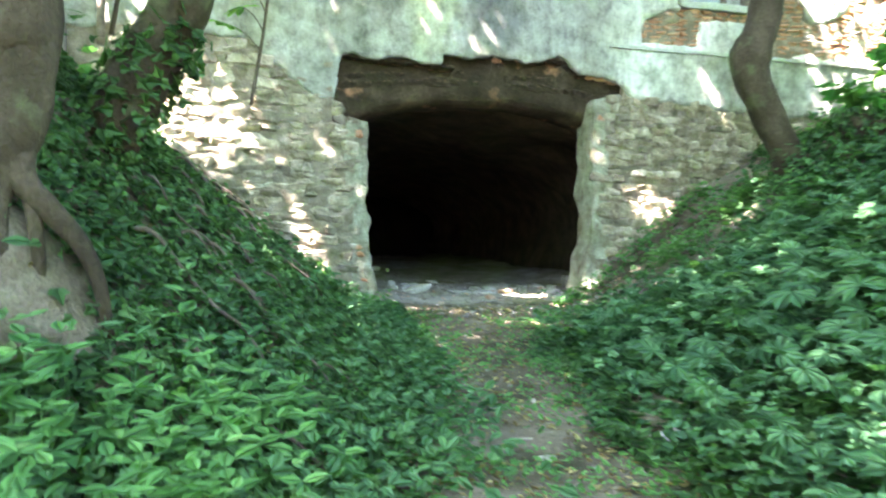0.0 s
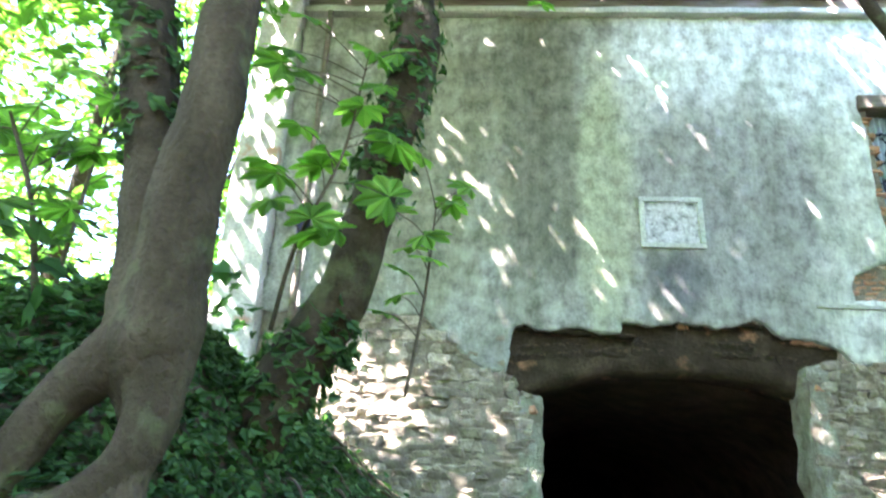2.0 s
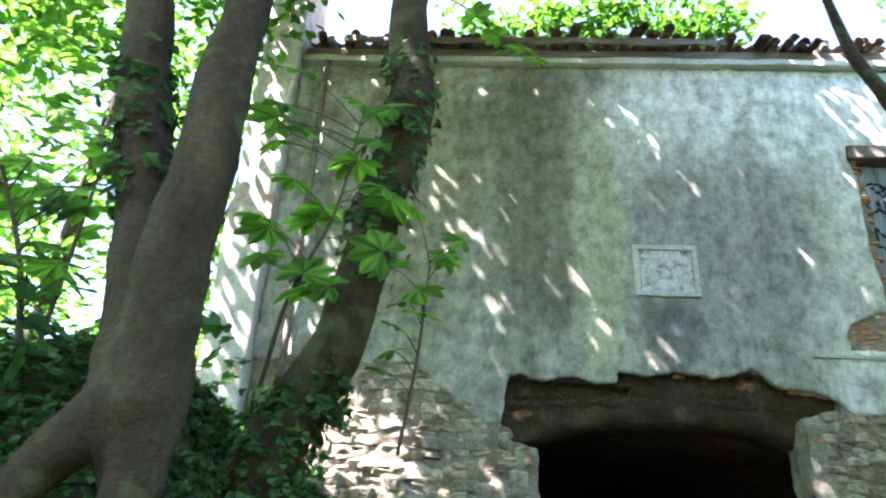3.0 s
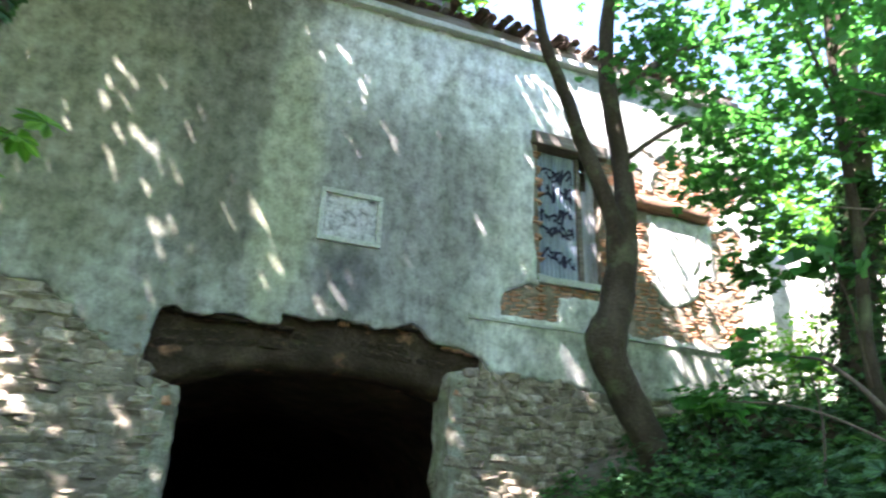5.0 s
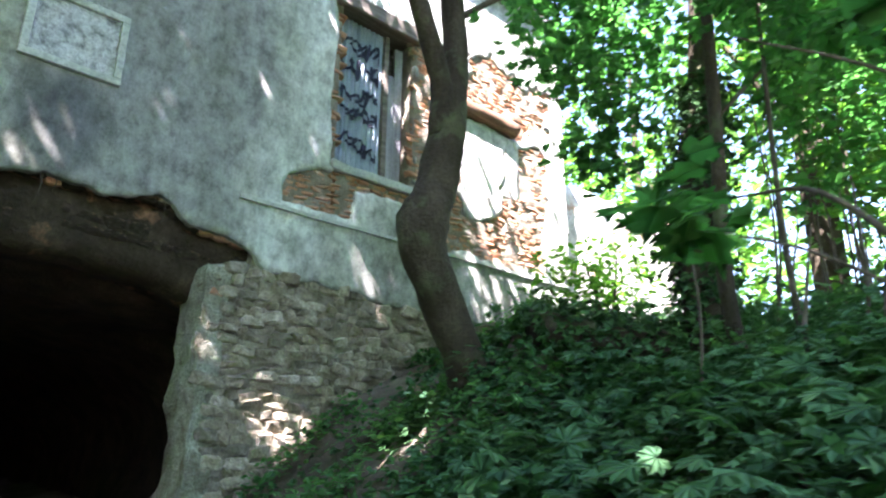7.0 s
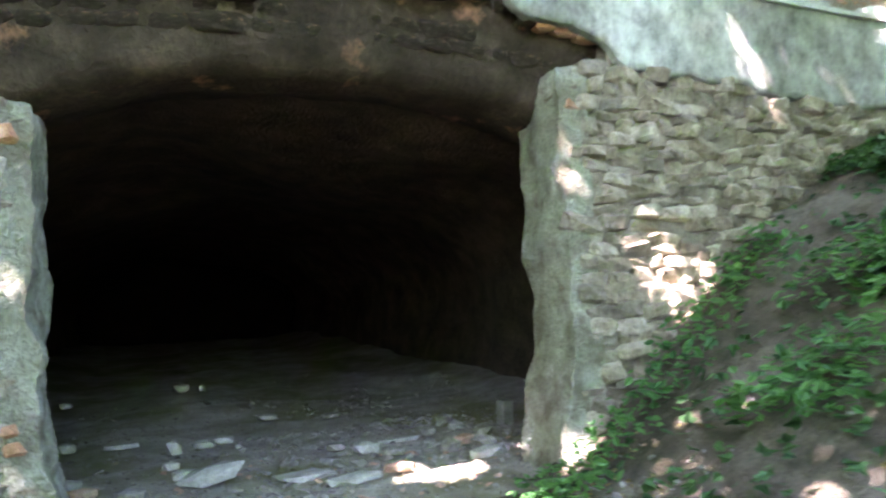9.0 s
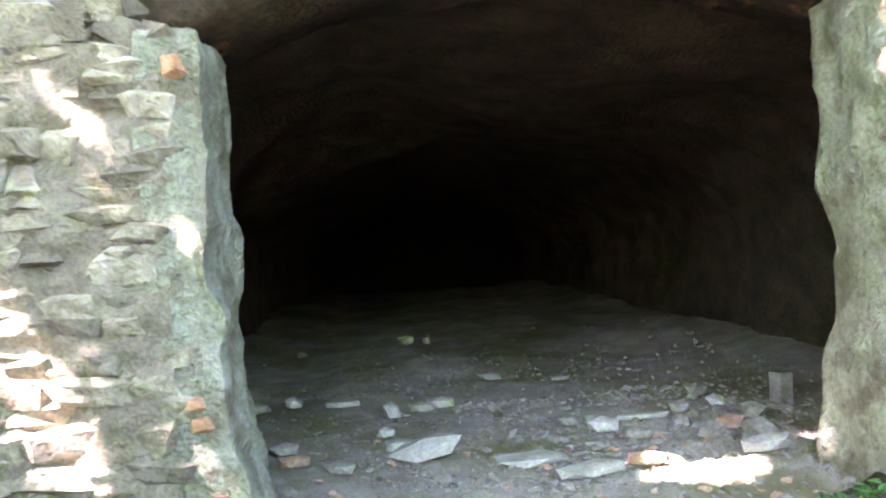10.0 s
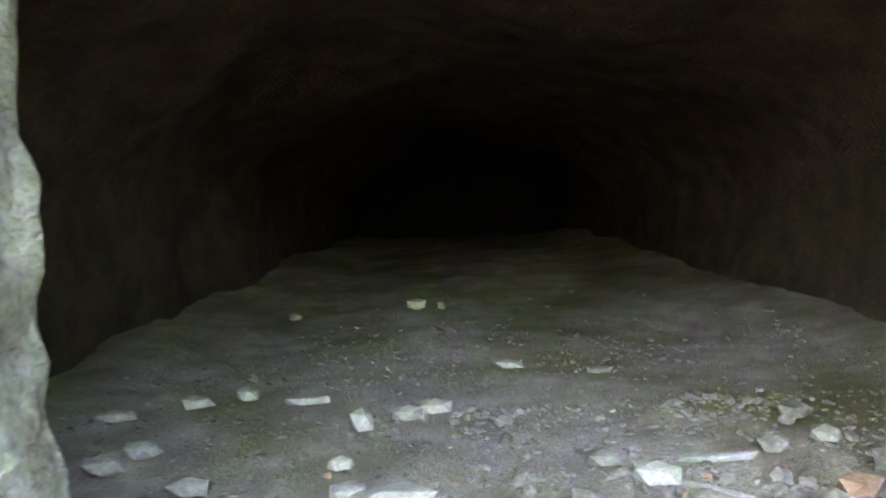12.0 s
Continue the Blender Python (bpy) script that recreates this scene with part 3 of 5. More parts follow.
def make_window():
    x0, x1, z0, z1 = WIN
    win = tagged(new("window_1"), "tall window boarded with a graffitied corrugated zinc sheet", "window", kind="structure")
    win.location = ((x0 + x1) / 2, 0.1, z0)
    inv = Matrix.Translation(-win.location)
    n, verts, faces = 96, [], []
    for k, z in enumerate((z0 + 0.03, z0 + 0.9, z0 + 1.7, z1 - 0.2)):
        for i in range(n + 1):
            x = x0 + 0.02 + 0.72 * i / n
            verts.append((x, 0.17 + 0.014 * math.sin((x - x0) * 2 * math.pi / 0.076) + 0.01 * noise.noise((x * 3, z, 1)), z + (0.012 * noise.noise((x * 6, k, 3)))))
    for j in range(3):
        for i in range(n):
            a = j * (n + 1) + i
            faces.append((a, a + 1, a + n + 2, a + n + 1))
    sheet = part("corrugated_sheet", mesh_from("corrugated_sheet", verts, faces, ZINC), win, "blue-grey corrugated zinc sheet", inv)
    # sprayed scrawl, too loose to be read
    r2 = random.Random(5)
    bm = bmesh.new()
    for row, z in enumerate((6.45, 6.1, 5.72, 5.4, 4.98)):
        x = x0 + 0.06
        while x < x0 + 0.62:
            a = Vector((x, 0, z + r2.uniform(-0.1, 0.1)))
            for s in range(4):
                b = Vector((min(x0 + 0.68, a.x + r2.uniform(-0.03, 0.16)), 0, z + r2.uniform(-0.17, 0.17)))
                d = b - a
                w = Vector((-d.z, 0, d.x)).normalized() * 0.021
                m = max(2, int(d.length / 0.012))
                old = None
                for i in range(m + 1):
                    c = a + d * i / m
                    q = [bm.verts.new((p.x, 0.151 + 0.014 * math.sin((p.x - x0) * 2 * math.pi / 0.076) + 0.01 * noise.noise((p.x * 3, p.z, 1)), p.z)) for p in (c - w, c + w)]
                    if old:
                        bm.faces.new((old[0], old[1], q[1], q[0]))
                    old = q
                a = b
            x += 0.13
    part("sprayed_lines", from_bm("sprayed_lines", bm, PAINT), win, "dark blue spray-paint scrawl", inv)
    part("post", box_mesh("post", x0 + 0.76, x0 + 0.84, 0.12, 0.22, z0 + 0.02, z1 - 0.2, OLD_WOOD, 0.008), win, "", inv)
    for i in range(2):
        part("board", box_mesh("board", x0 + 0.86 + 0.16 * i, x0 + 1.0 + 0.16 * i, 0.2 + 0.02 * i, 0.23 + 0.02 * i, z0 + 0.03, z1 - (0.75 if i == 0 else 0.25), GREY_BOARD, 0.006), win, "weathered grey board", inv)
    part("frame", box_mesh("frame", x0 + 0.01, x0 + 1.2, 0.5, 0.56, z0, z1 - 0.2, OLD_WOOD, 0), win, "", inv)
    part("window_lintel", box_mesh("window_lintel", x0 - 0.14, x1 + 0.1, -0.07, 0.5, z1 - 0.17, z1 + 0.05, OLD_WOOD, 0, 0.025, 9), win, "split grey timber lintel", inv)
    part("window_sill", box_mesh("window_sill", x0 - 0.08, x1 + 0.05, -0.03, 0.5, z0 - 0.09, z0 + 0.02, CEMENT, 0, 0.02, 8), win, "", inv)


make_window()

# walled-up second window: timber lintel, lime-washed infill
tagged(new("timber_lintel", tube("timber_lintel", [(6.8, 0.03, 6.22, 0.13), (7.3, 0.0, 6.2, 0.14), (7.9, -0.03, 6.2, 0.13), (8.4, -0.07, 6.15, 0.12)], RED_WOOD, 12, 5, 0.2)), "rotten red-brown timber lintel in the wall", "beam", kind="structure")
tagged(new("wall_infill", box_mesh("wall_infill", 7.2, 8.55, 0.02, 0.1, 4.95, 6.03, LIMEWASH, 0, 0.02, 12)), "white lime-washed infill of a walled-up window", "wall", kind="structure")
tagged(new("wall_far", box_mesh("wall_far", 9.8, 15.5, 0.9, 1.5, 0.0, 6.3, LIMEWASH, 0, 0.16, 16)), "sunlit flaking white plaster wall behind the trees", "wall", kind="structure")
tagged(new("wall_buttress", box_mesh("wall_buttress", -4.35, -3.72, -0.25, 0.9, 0.0, 11.0, LIMEWASH, 0, 0.05, 16)), "tall pale plastered pier at the wall's end", "pier", kind="structure")
# unseen end wall, added to close the vault; darkness is in its colour
tagged(new("wall_cellar", box_mesh("wall_cellar", -2.3, 6.0, 21.2, 21.6, -0.9, 3.6, UNLIT_DARK, 0, 0.06, 10)), "added end wall of the cellar, coloured as unlit depth", "wall", kind="structure")
tagged(new("wall_back", box_mesh("wall_back", -3.6, 9.7, 22.8, 23.3, 0.0, 10.5, MORTAR, 0)), "plain rear wall of the building", "wall", kind="structure")
tagged(new("wall_side", box_mesh("wall_side", -3.7, -3.2, 0.66, 22.8, 0.0, 8.6, MORTAR, 0)), "plain side wall of the building", "wall", kind="structure")
tagged(new("wall_side", box_mesh("wall_side", 9.3, 9.8, 0.66, 22.8, 0.0, 8.6, MORTAR, 0)), "plain side wall of the building", "wall", kind="structure")


def make_pipe():
    ob = tagged(new("downpipe"), "rusty dark downpipe with an iron bracket on the wall", "pipe")
    ob.location = (-3.25, -0.1, 3.0)
    inv = Matrix.Translation(-ob.location)
    part("pipe", tube("pipe", [(-3.25, -0.1, 3.2, 0.05), (-3.25, -0.1, 6, 0.05), (-3.26, -0.1, 8.6, 0.05)], OLD_WOOD, 10, 4, 0.03), ob, "", inv)
    part("bracket", box_mesh("bracket", -3.32, -3.18, -0.16, 0.05, 4.55, 4.9, PAINT, 0.01), ob, "dark iron bracket", inv)


make_pipe()


# ---- roof ----
def make_roof():
    roof = tagged(new("roof"), "sagging roof of broken dark clay tiles over a ragged cornice", "roof", kind="structure")
    rise = lambda y: 9.12 + (y + 0.2) * 0.3
    part("cornice", box_mesh("cornice", -3.72, 9.8, -0.12, 0.62, 8.61, 8.71, CEMENT, 0, 0.03, 30), roof, "pale broken cornice ledge")
    part("wall_plate", box_mesh("wall_plate", -3.7, 9.7, 0.02, 0.22, 8.72, 8.98, OLD_WOOD, 0, 0.02, 24), roof, "dark rotten timber wall plate")
    part("fascia_board", box_mesh("fascia_board", -3.0, 3.2, -0.2, -0.16, 8.94, 9.06, OLD_WOOD, 0, 0.03, 20), roof)
    for i in range(16):
        x = -3.3 + 0.82 * i
        part("rafter", box_mesh("rafter", x, x + 0.11, -0.16, 1.2, 8.98, 9.1, OLD_WOOD, 0.008), roof)
    bm = bmesh.new()
    pitch = 0.24
    for row, y0 in enumerate(np.arange(0.2, 23.0, 0.34)):
        vs = []
        for i in range(57 * 4 + 1):
            x = -3.8 + i * pitch / 4
            h = 0.045 * math.sin(i * math.pi / 2)
            vs.append((bm.verts.new((x, y0, rise(min(y0, 23.4 - y0)) + h + 0.03)), bm.verts.new((x, y0 + 0.345, rise(min(y0 + 0.345, 23.4 - y0)) + h))))
        for a, b in zip(vs, vs[1:]):
            bm.faces.new((a[0], b[0], b[1], a[1]))
    body = part("tile_courses", from_bm("tile_courses", bm, TILE), roof)
    body["kind"] = "stuff"
    # the eave's barrel tiles, some slipped
    verts, faces = [], []
    for k, (y, r) in enumerate(((0, 0.085), (0.46, 0.075))):
        for s in (0, 0.016):
            for i in range(9):
                a = math.pi * i / 8
                verts.append(((r - s) * math.cos(a), y, (r - s) * math.sin(a)))
    for i in range(8):
        faces += [(i, i + 1, 19 + i, 18 + i), (9 + i + 1, 9 + i, 27 + i, 28 + i), (i + 1, i, 9 + i, 10 + i)]
    cap = mesh_from("roof_tile", verts, faces, TILE)
    r3 = random.Random(3)
    for i in range(54):
        if r3.random() < 0.38:
            continue
        x = -3.6 + 0.22 * i
        sag = 0.09 * math.sin(x * 0.9) - 0.02 * max(0, x - 2)
        for lift in (0, 1):
            if lift and r3.random() < 0.4:
                continue
            part("roof_tile", cap, roof, "", pose(x + 0.11 * lift + r3.uniform(-0.03, 0.03), -0.24 + r3.uniform(-0.06, 0.1), 9.06 + 0.08 * lift + sag + r3.uniform(-0.05, 0.07), 14 + r3.uniform(-6, 6), r3.uniform(-9, 9), r3.uniform(-8, 8)))


make_roof()


# ---- trees ----
def cloud(centre, radii, clumps, per, spread=0.3, shell=0.35):
    """Leaf places in clumps, more of them towards the outside of an uneven ellipsoid."""
    d = rng.normal(0, 1, (clumps, 3))
    d /= np.linalg.norm(d, axis=1, keepdims=True)
    r = rng.uniform(shell, 1, (clumps, 1)) ** 0.6
    c = np.array(centre) + d * r * np.array(radii) * rng.uniform(0.75, 1.12, (clumps, 1))
    n = rng.integers(int(per * 0.4), int(per * 1.6) + 1, clumps)
    c = np.repeat(c, n, 0)
    return c + rng.normal(0, spread, c.shape) * np.array((1, 1, 0.6))


# sun patches aimed by holes cut in the crowns: wall x, z, half sizes
LEAF_GAPS = [(4.6, 1.4, 0.42, 0.5), (3.6, 0.1, 0.3, 0.3), (10.7, -12.8, 0.12, 0.2), (11.6, -12.2, 0.15, 0.25), (-2.3, 2.4, 0.7, 0.6), (-1.4, 2.35, 0.2, 0.25), (-1.05, 2.9, 0.12, 0.2), (-0.45, 2.05, 0.14, 0.2), (-0.75, 1.0, 0.12, 0.3), (-0.5, 0.5, 0.2, 0.35), (3.7, 2.2, 0.12, 0.35), (3.76, 1.4, 0.06, 0.2), (1.65, 1.9, 0.42, 0.6), (3.45, -1.0, 0.2, 0.5), (5.25, 3.12, 0.06, 0.12), (5.65, 3.1, 0.12, 0.15), (8.0, -4.1, 0.3, 0.4), (7.5, -3.6, 0.15, 0.2)]
# slanting flecks on the plaster: middle and half length
FLECKS = [(-1.63, 5.45, 0.2), (-0.98, 5.67, 0.22), (-1.04, 5.13, 0.1), (-0.5, 4.8, 0.2), (-0.38, 4.35, 0.2), (-0.54, 5.29, 0.1), (-0.34, 5.86, 0.14), (0.61, 4.89, 0.1), (0.95, 4.53, 0.11), (0.8, 4.05, 0.09), (0.74, 3.66, 0.09), (1.47, 7.05, 0.1), (2.1, 6.88, 0.26), (2.61, 6.3, 0.13), (2.03, 5.84, 0.18), (2.29, 4.74, 0.12), (1.85, 4.04, 0.2), (2.14, 3.99, 0.16), (-0.45, 3.6, 0.18), (-0.26, 3.93, 0.1), (-1.41, 4.65, 0.1), (1.61, 3.69, 0.14), (2.72, 4.52, 0.14), (4.06, 4.03, 0.12), (3.0, 3.65, 0.1), (-1.25, 5.9, 0.12), (-1.75, 4.9, 0.1), (-0.05, 4.15, 0.1), (1.25, 3.75, 0.1), (2.45, 3.9, 0.1)]
LEAF_GAPS += [(x, z, 0.07, half) for x, z, half in FLECKS]


def cut_for_sun(p):
    """Drops or thins leaves that would shade the chosen sun patches, far wall end and pier."""
    s = (0.0 - p[:, 1]) / SUN_WAY.y
    hx, hz = p[:, 0] + s * SUN_WAY.x, p[:, 2] + s * SUN_WAY.z
    lit = (s > 0) & (hx > 7.3) & (hx < 16) & (hz > 2.5) & (hz < 9)
    thin = (s > 0) & (hx > -5.2) & (hx < -3.3) & (hz > 3) & (hz < 8)
    hole = np.zeros(len(p), bool)
    for x, z, rx, rz in LEAF_GAPS:
        hole |= (s > 0) & (((hx - x + (hz - z) * 0.55) / (rx + 0.06)) ** 2 + ((hz - z) / (rz + 0.12)) ** 2 < 1)
    return p[(~lit | (rng.uniform(0, 1, len(p)) < 0.4)) & (~thin | (rng.uniform(0, 1, len(p)) < 0.55)) & ~hole]


def make_tree(name, label, limbs, clouds, leaf=MAPLE_LEAF, size=(0.1, 0.17), material=None, ivy=None, base=None):
    """limbs: (part name, points with radii); clouds: as cloud() takes them; ivy: (limb number, from, to, leaves, reach)."""
    x, y, z, _ = limbs[0][1][0]
    tree = tagged(new(name), label, "tree")
    tree.location = (x, y, z)
    inv = Matrix.Translation(-tree.location)
    for nm, pts in limbs:
        part(nm, tube(nm, pts, BARK if pts[0][3] > 0.05 or nm == "root" else TWIG, 14 if pts[0][3] > 0.08 else 7), tree, "", inv)
    if clouds:
        p = cut_for_sun(np.vstack([cloud(*c) for c in clouds]))
        me = scatter("crown", leaf, p, 0.45, size, material or CROWN)
        part("crown", me, tree, "", inv)
    for k, a, b, n, reach in ivy or ():
        line = spline(limbs[k][1], 20)
        i = rng.integers(int(a * len(line)), int(b * len(line)), n)
        d = rng.normal(0, 1, (n, 3))
        d[:, 2] *= 0.3
        d /= np.linalg.norm(d, axis=1, keepdims=True)
        p = line[i, :3] + d * (line[i, 3:4] + np.abs(rng.normal(0, reach, (n, 1)))) + rng.normal(0, 0.03, (n, 3))
        part("ivy", scatter("ivy", IVY_LEAF, p, 0.4, (0.06, 0.11), IVY, d + np.array((0, 0, 0.35))), tree, "dark ivy climbing the trunk", inv)
    return tree


make_tree("beech_tree", "grey smooth-barked tree with two trunks on exposed arching roots", [
    ("trunk", [(-2.05, -6.1, 1.2, 0.07), (-2.06, -6.1, 1.45, 0.18), (-2.12, -6.05, 1.75, 0.19), (-2.24, -6.02, 2.35, 0.155), (-2.4, -6.0, 2.9, 0.15), (-2.58, -5.95, 3.7, 0.14), (-3.0, -5.8, 6.0, 0.12), (-3.4, -5.4, 9.5, 0.08), (-3.6, -5.0, 12.5, 0.03)]),
    ("trunk", [(-2.02, -6.14, 1.2, 0.06), (-2.0, -6.15, 1.42, 0.17), (-2.0, -6.16, 1.62, 0.19), (-2.0, -6.18, 2.1, 0.16), (-1.96, -6.18, 2.7, 0.15), (-1.96, -6.15, 3.4, 0.14), (-1.9, -6.0, 5.0, 0.125), (-1.5, -5.6, 8.5, 0.09), (-1.0, -5.0, 12.0, 0.03)]),
    ("root", [(-2.06, -6.1, 1.62, 0.17), (-2.2, -6.14, 1.44, 0.13), (-2.36, -6.18, 1.26, 0.11), (-2.46, -6.22, 1.02, 0.1), (-2.62, -6.3, 0.6, 0.09), (-2.7, -6.34, 0.3, 0.06)]),
    ("root", [(-2.0, -6.14, 1.6, 0.17), (-1.96, -6.17, 1.4, 0.14), (-1.94, -6.2, 1.2, 0.115), (-1.98, -6.24, 1.02, 0.1), (-2.14, -6.28, 0.87, 0.088), (-2.36, -6.32, 0.75, 0.075), (-2.6, -6.36, 0.5, 0.06), (-2.75, -6.4, 0.25, 0.04)]),
    ("root", [(-1.96, -6.22, 1.06, 0.085), (-1.93, -6.26, 0.9, 0.065), (-1.82, -6.28, 0.77, 0.052), (-1.69, -6.28, 0.62, 0.042), (-1.6, -6.3, 0.42, 0.03), (-1.54, -6.32, 0.1, 0.02)]),
    ("root", [(-2.0, -6.26, 0.95, 0.07), (-2.0, -6.33, 0.72, 0.055), (-1.96, -6.4, 0.5, 0.045), (-1.98, -6.46, 0.15, 0.03)]),
    ("root", [(-2.16, -6.28, 0.86, 0.05), (-2.22, -6.38, 0.62, 0.04), (-2.2, -6.48, 0.4, 0.032), (-2.26, -6.55, 0.05, 0.02)]),
    ("root", [(-1.9, -6.25, 0.85, 0.04), (-1.84, -6.32, 0.6, 0.03), (-1.82, -6.36, 0.4, 0.026), (-1.8, -6.4, 0.1, 0.018)]),
    ("limb", [(-2.9, -5.85, 5.6, 0.09), (-4.2, -5.4, 7.4, 0.06), (-6.0, -5.0, 9.0, 0.025)]),
    ("limb", [(-1.7, -5.8, 6.6, 0.08), (-0.4, -4.9, 8.4, 0.055), (1.2, -4.2, 9.6, 0.02)]),
# clouds four to eight are out of view, added to shade banks and path
], [((-4.0, -5.0, 10.5), (3.6, 3.4, 2.2), 230, 30, 0.34), ((-0.6, -4.6, 10.8), (3.2, 3.0, 2.0), 240, 30, 0.34), ((-5.8, -2.0, 9.5), (2.8, 2.6, 2.4), 110, 28, 0.36), ((0.8, -7.8, 10.6), (3.0, 2.4, 1.6), 240, 30, 0.36), ((-5.5, -8.4, 9.8), (3.0, 2.4, 1.8), 250, 30, 0.36), ((-7.2, -10.6, 10.0), (3.0, 2.2, 1.8), 210, 30, 0.36), ((2.4, -9.6, 10.6), (3.0, 2.2, 1.6), 150, 30, 0.36), ((-2.2, -9.0, 10.6), (2.8, 1.8, 1.5), 150, 30, 0.36)],
    OVAL, (0.16, 0.25), ivy=[(0, 0.42, 0.62, 200, 0.03)])

make_tree("ivy_tree", "leaning tree with a brown trunk half wrapped in ivy", [
    ("trunk", [(-2.0, -4.85, 1.2, 0.2), (-1.78, -4.85, 1.65, 0.2), (-1.6, -4.85, 1.98, 0.18), (-1.44, -4.85, 2.46, 0.17), (-1.3, -4.85, 3.3, 0.165), (-1.16, -4.85, 4.1, 0.165), (-1.24, -4.8, 5.1, 0.15), (-1.1, -4.5, 8.0, 0.1), (-0.6, -4.0, 11.5, 0.03)]),
    ("limb", [(-1.2, -4.6, 7.0, 0.08), (0.4, -3.4, 9.0, 0.05), (2.2, -2.6, 10.4, 0.02)]),
    ("limb", [(-0.9, -4.3, 9.6, 0.06), (0.2, -1.5, 11.2, 0.045), (2.6, 1.8, 11.5, 0.02)]),
    ("limb", [(-1.2, -4.7, 6.2, 0.07), (-2.4, -3.4, 8.2, 0.05), (-3.6, -2.4, 9.8, 0.02)]),
# third cloud: added high overhead to keep sun off the wall's top
], [((0.8, -3.2, 11.2), (3.0, 2.4, 1.9), 240, 30, 0.34), ((-3.2, -2.6, 10.6), (2.6, 2.3, 1.8), 180, 30, 0.34), ((-0.6, -1.2, 12.4), (3.6, 1.3, 1.1), 130, 30, 0.34), ((2.2, 2.0, 11.3), (3.6, 0.7, 0.8), 90, 22, 0.28)],
    OVAL, (0.16, 0.25), ivy=[(0, 0.0, 0.25, 500, 0.05), (0, 0.42, 0.7, 420, 0.025)])

make_tree("crooked_tree", "crooked grey-brown tree forking in two, growing from the bank", [
    ("trunk", [(5.3, -2.25, 1.5, 0.2), (5.0, -2.25, 2.05, 0.19), (4.7, -2.25, 2.6, 0.2), (4.58, -2.25, 2.98, 0.24), (4.74, -2.25, 3.4, 0.2), (4.86, -2.25, 3.85, 0.19), (4.94, -2.25, 4.3, 0.16), (5.02, -2.22, 4.95, 0.14), (4.97, -2.2, 5.8, 0.125), (4.9, -2.2, 7.1, 0.11), (5.2, -2.3, 9.5, 0.05)]),
    ("trunk", [(4.84, -2.25, 3.95, 0.15), (4.8, -2.27, 4.4, 0.12), (4.66, -2.28, 4.85, 0.105), (4.36, -2.28, 5.6, 0.095), (4.08, -2.28, 6.4, 0.085), (3.86, -2.26, 7.1, 0.07), (3.6, -2.3, 9.0, 0.03)]),
    ("limb", [(4.95, -2.2, 6.4, 0.05), (5.9, -2.6, 7.2, 0.035), (7.0, -3.2, 7.4, 0.012)]),
    ("limb", [(5.0, -2.22, 5.4, 0.04), (5.7, -2.7, 5.9, 0.025), (6.6, -3.4, 5.8, 0.01)]),
], [((5.4, -2.5, 8.8), (1.6, 1.2, 0.9), 40, 18, 0.3), ((6.5, -2.9, 6.7), (1.6, 0.9, 1.0), 46, 14, 0.26), ((5.4, -2.6, 6.9), (0.7, 0.6, 0.7), 16, 13, 0.22), ((6.7, -3.3, 5.2), (1.2, 0.6, 0.6), 24, 12, 0.22), ((5.8, -3.2, 5.2), (0.9, 0.5, 0.8), 42, 9, 0.17), ((5.9, -3.4, 3.9), (0.45, 0.4, 0.4), 16, 9, 0.15)],
    MAPLE_LEAF, (0.1, 0.17), MAPLE)

make_tree("ivy_tree", "dark trunk thickly wrapped in ivy on the bank", [
    ("trunk", [(6.75, -3.8, 1.9, 0.22), (6.6, -3.8, 2.7, 0.2), (6.75, -3.8, 3.6, 0.18), (7.0, -3.8, 4.4, 0.17), (7.2, -3.8, 5.2, 0.14), (7.5, -3.8, 7.5, 0.1), (7.6, -3.8, 10, 0.04)]),
], [((7.6, -3.6, 9.0), (2.0, 1.5, 1.2), 40, 20, 0.34), ((9.0, -4.2, 6.4), (1.4, 1.2, 0.9), 26, 16, 0.3)], MAPLE_LEAF, (0.11, 0.18), CROWN, ivy=[(0, 0.05, 0.62, 1900, 0.1)])

make_tree("young_maple", "slim bare-stemmed young maple on the overgrown bank", [
    ("trunk", [(6.1, -4.3, 1.6, 0.07), (5.99, -4.3, 2.5, 0.065), (6.16, -4.3, 3.6, 0.06), (6.25, -4.3, 4.6, 0.055), (6.34, -4.3, 5.6, 0.05), (6.5, -4.3, 6.8, 0.045), (6.8, -4.4, 9.0, 0.02)]),
    ("limb", [(6.25, -4.3, 3.9, 0.02), (6.9, -4.6, 4.6, 0.016), (7.6, -5.0, 5.0, 0.008)]),
    ("limb", [(6.3, -4.3, 5.3, 0.025), (5.6, -4.6, 5.9, 0.016), (5.0, -5.0, 6.1, 0.006)]),
    ("limb", [(6.4, -4.3, 6.0, 0.025), (5.8, -5.2, 6.4, 0.016), (5.0, -6.0, 6.3, 0.006)]),
], [((5.7, -4.8, 6.2), (1.6, 0.9, 0.9), 32, 12, 0.25), ((7.4, -4.8, 5.4), (1.3, 0.8, 1.0), 46, 13, 0.25), ((6.2, -5.0, 4.7), (1.2, 0.5, 0.45), 24, 12, 0.2), ((8.2, -4.6, 4.3), (1.0, 0.7, 0.8), 30, 12, 0.22), ((7.0, -4.6, 6.6), (1.6, 0.8, 0.9), 30, 12, 0.25)], MAPLE_LEAF, (0.1, 0.17), MAPLE)

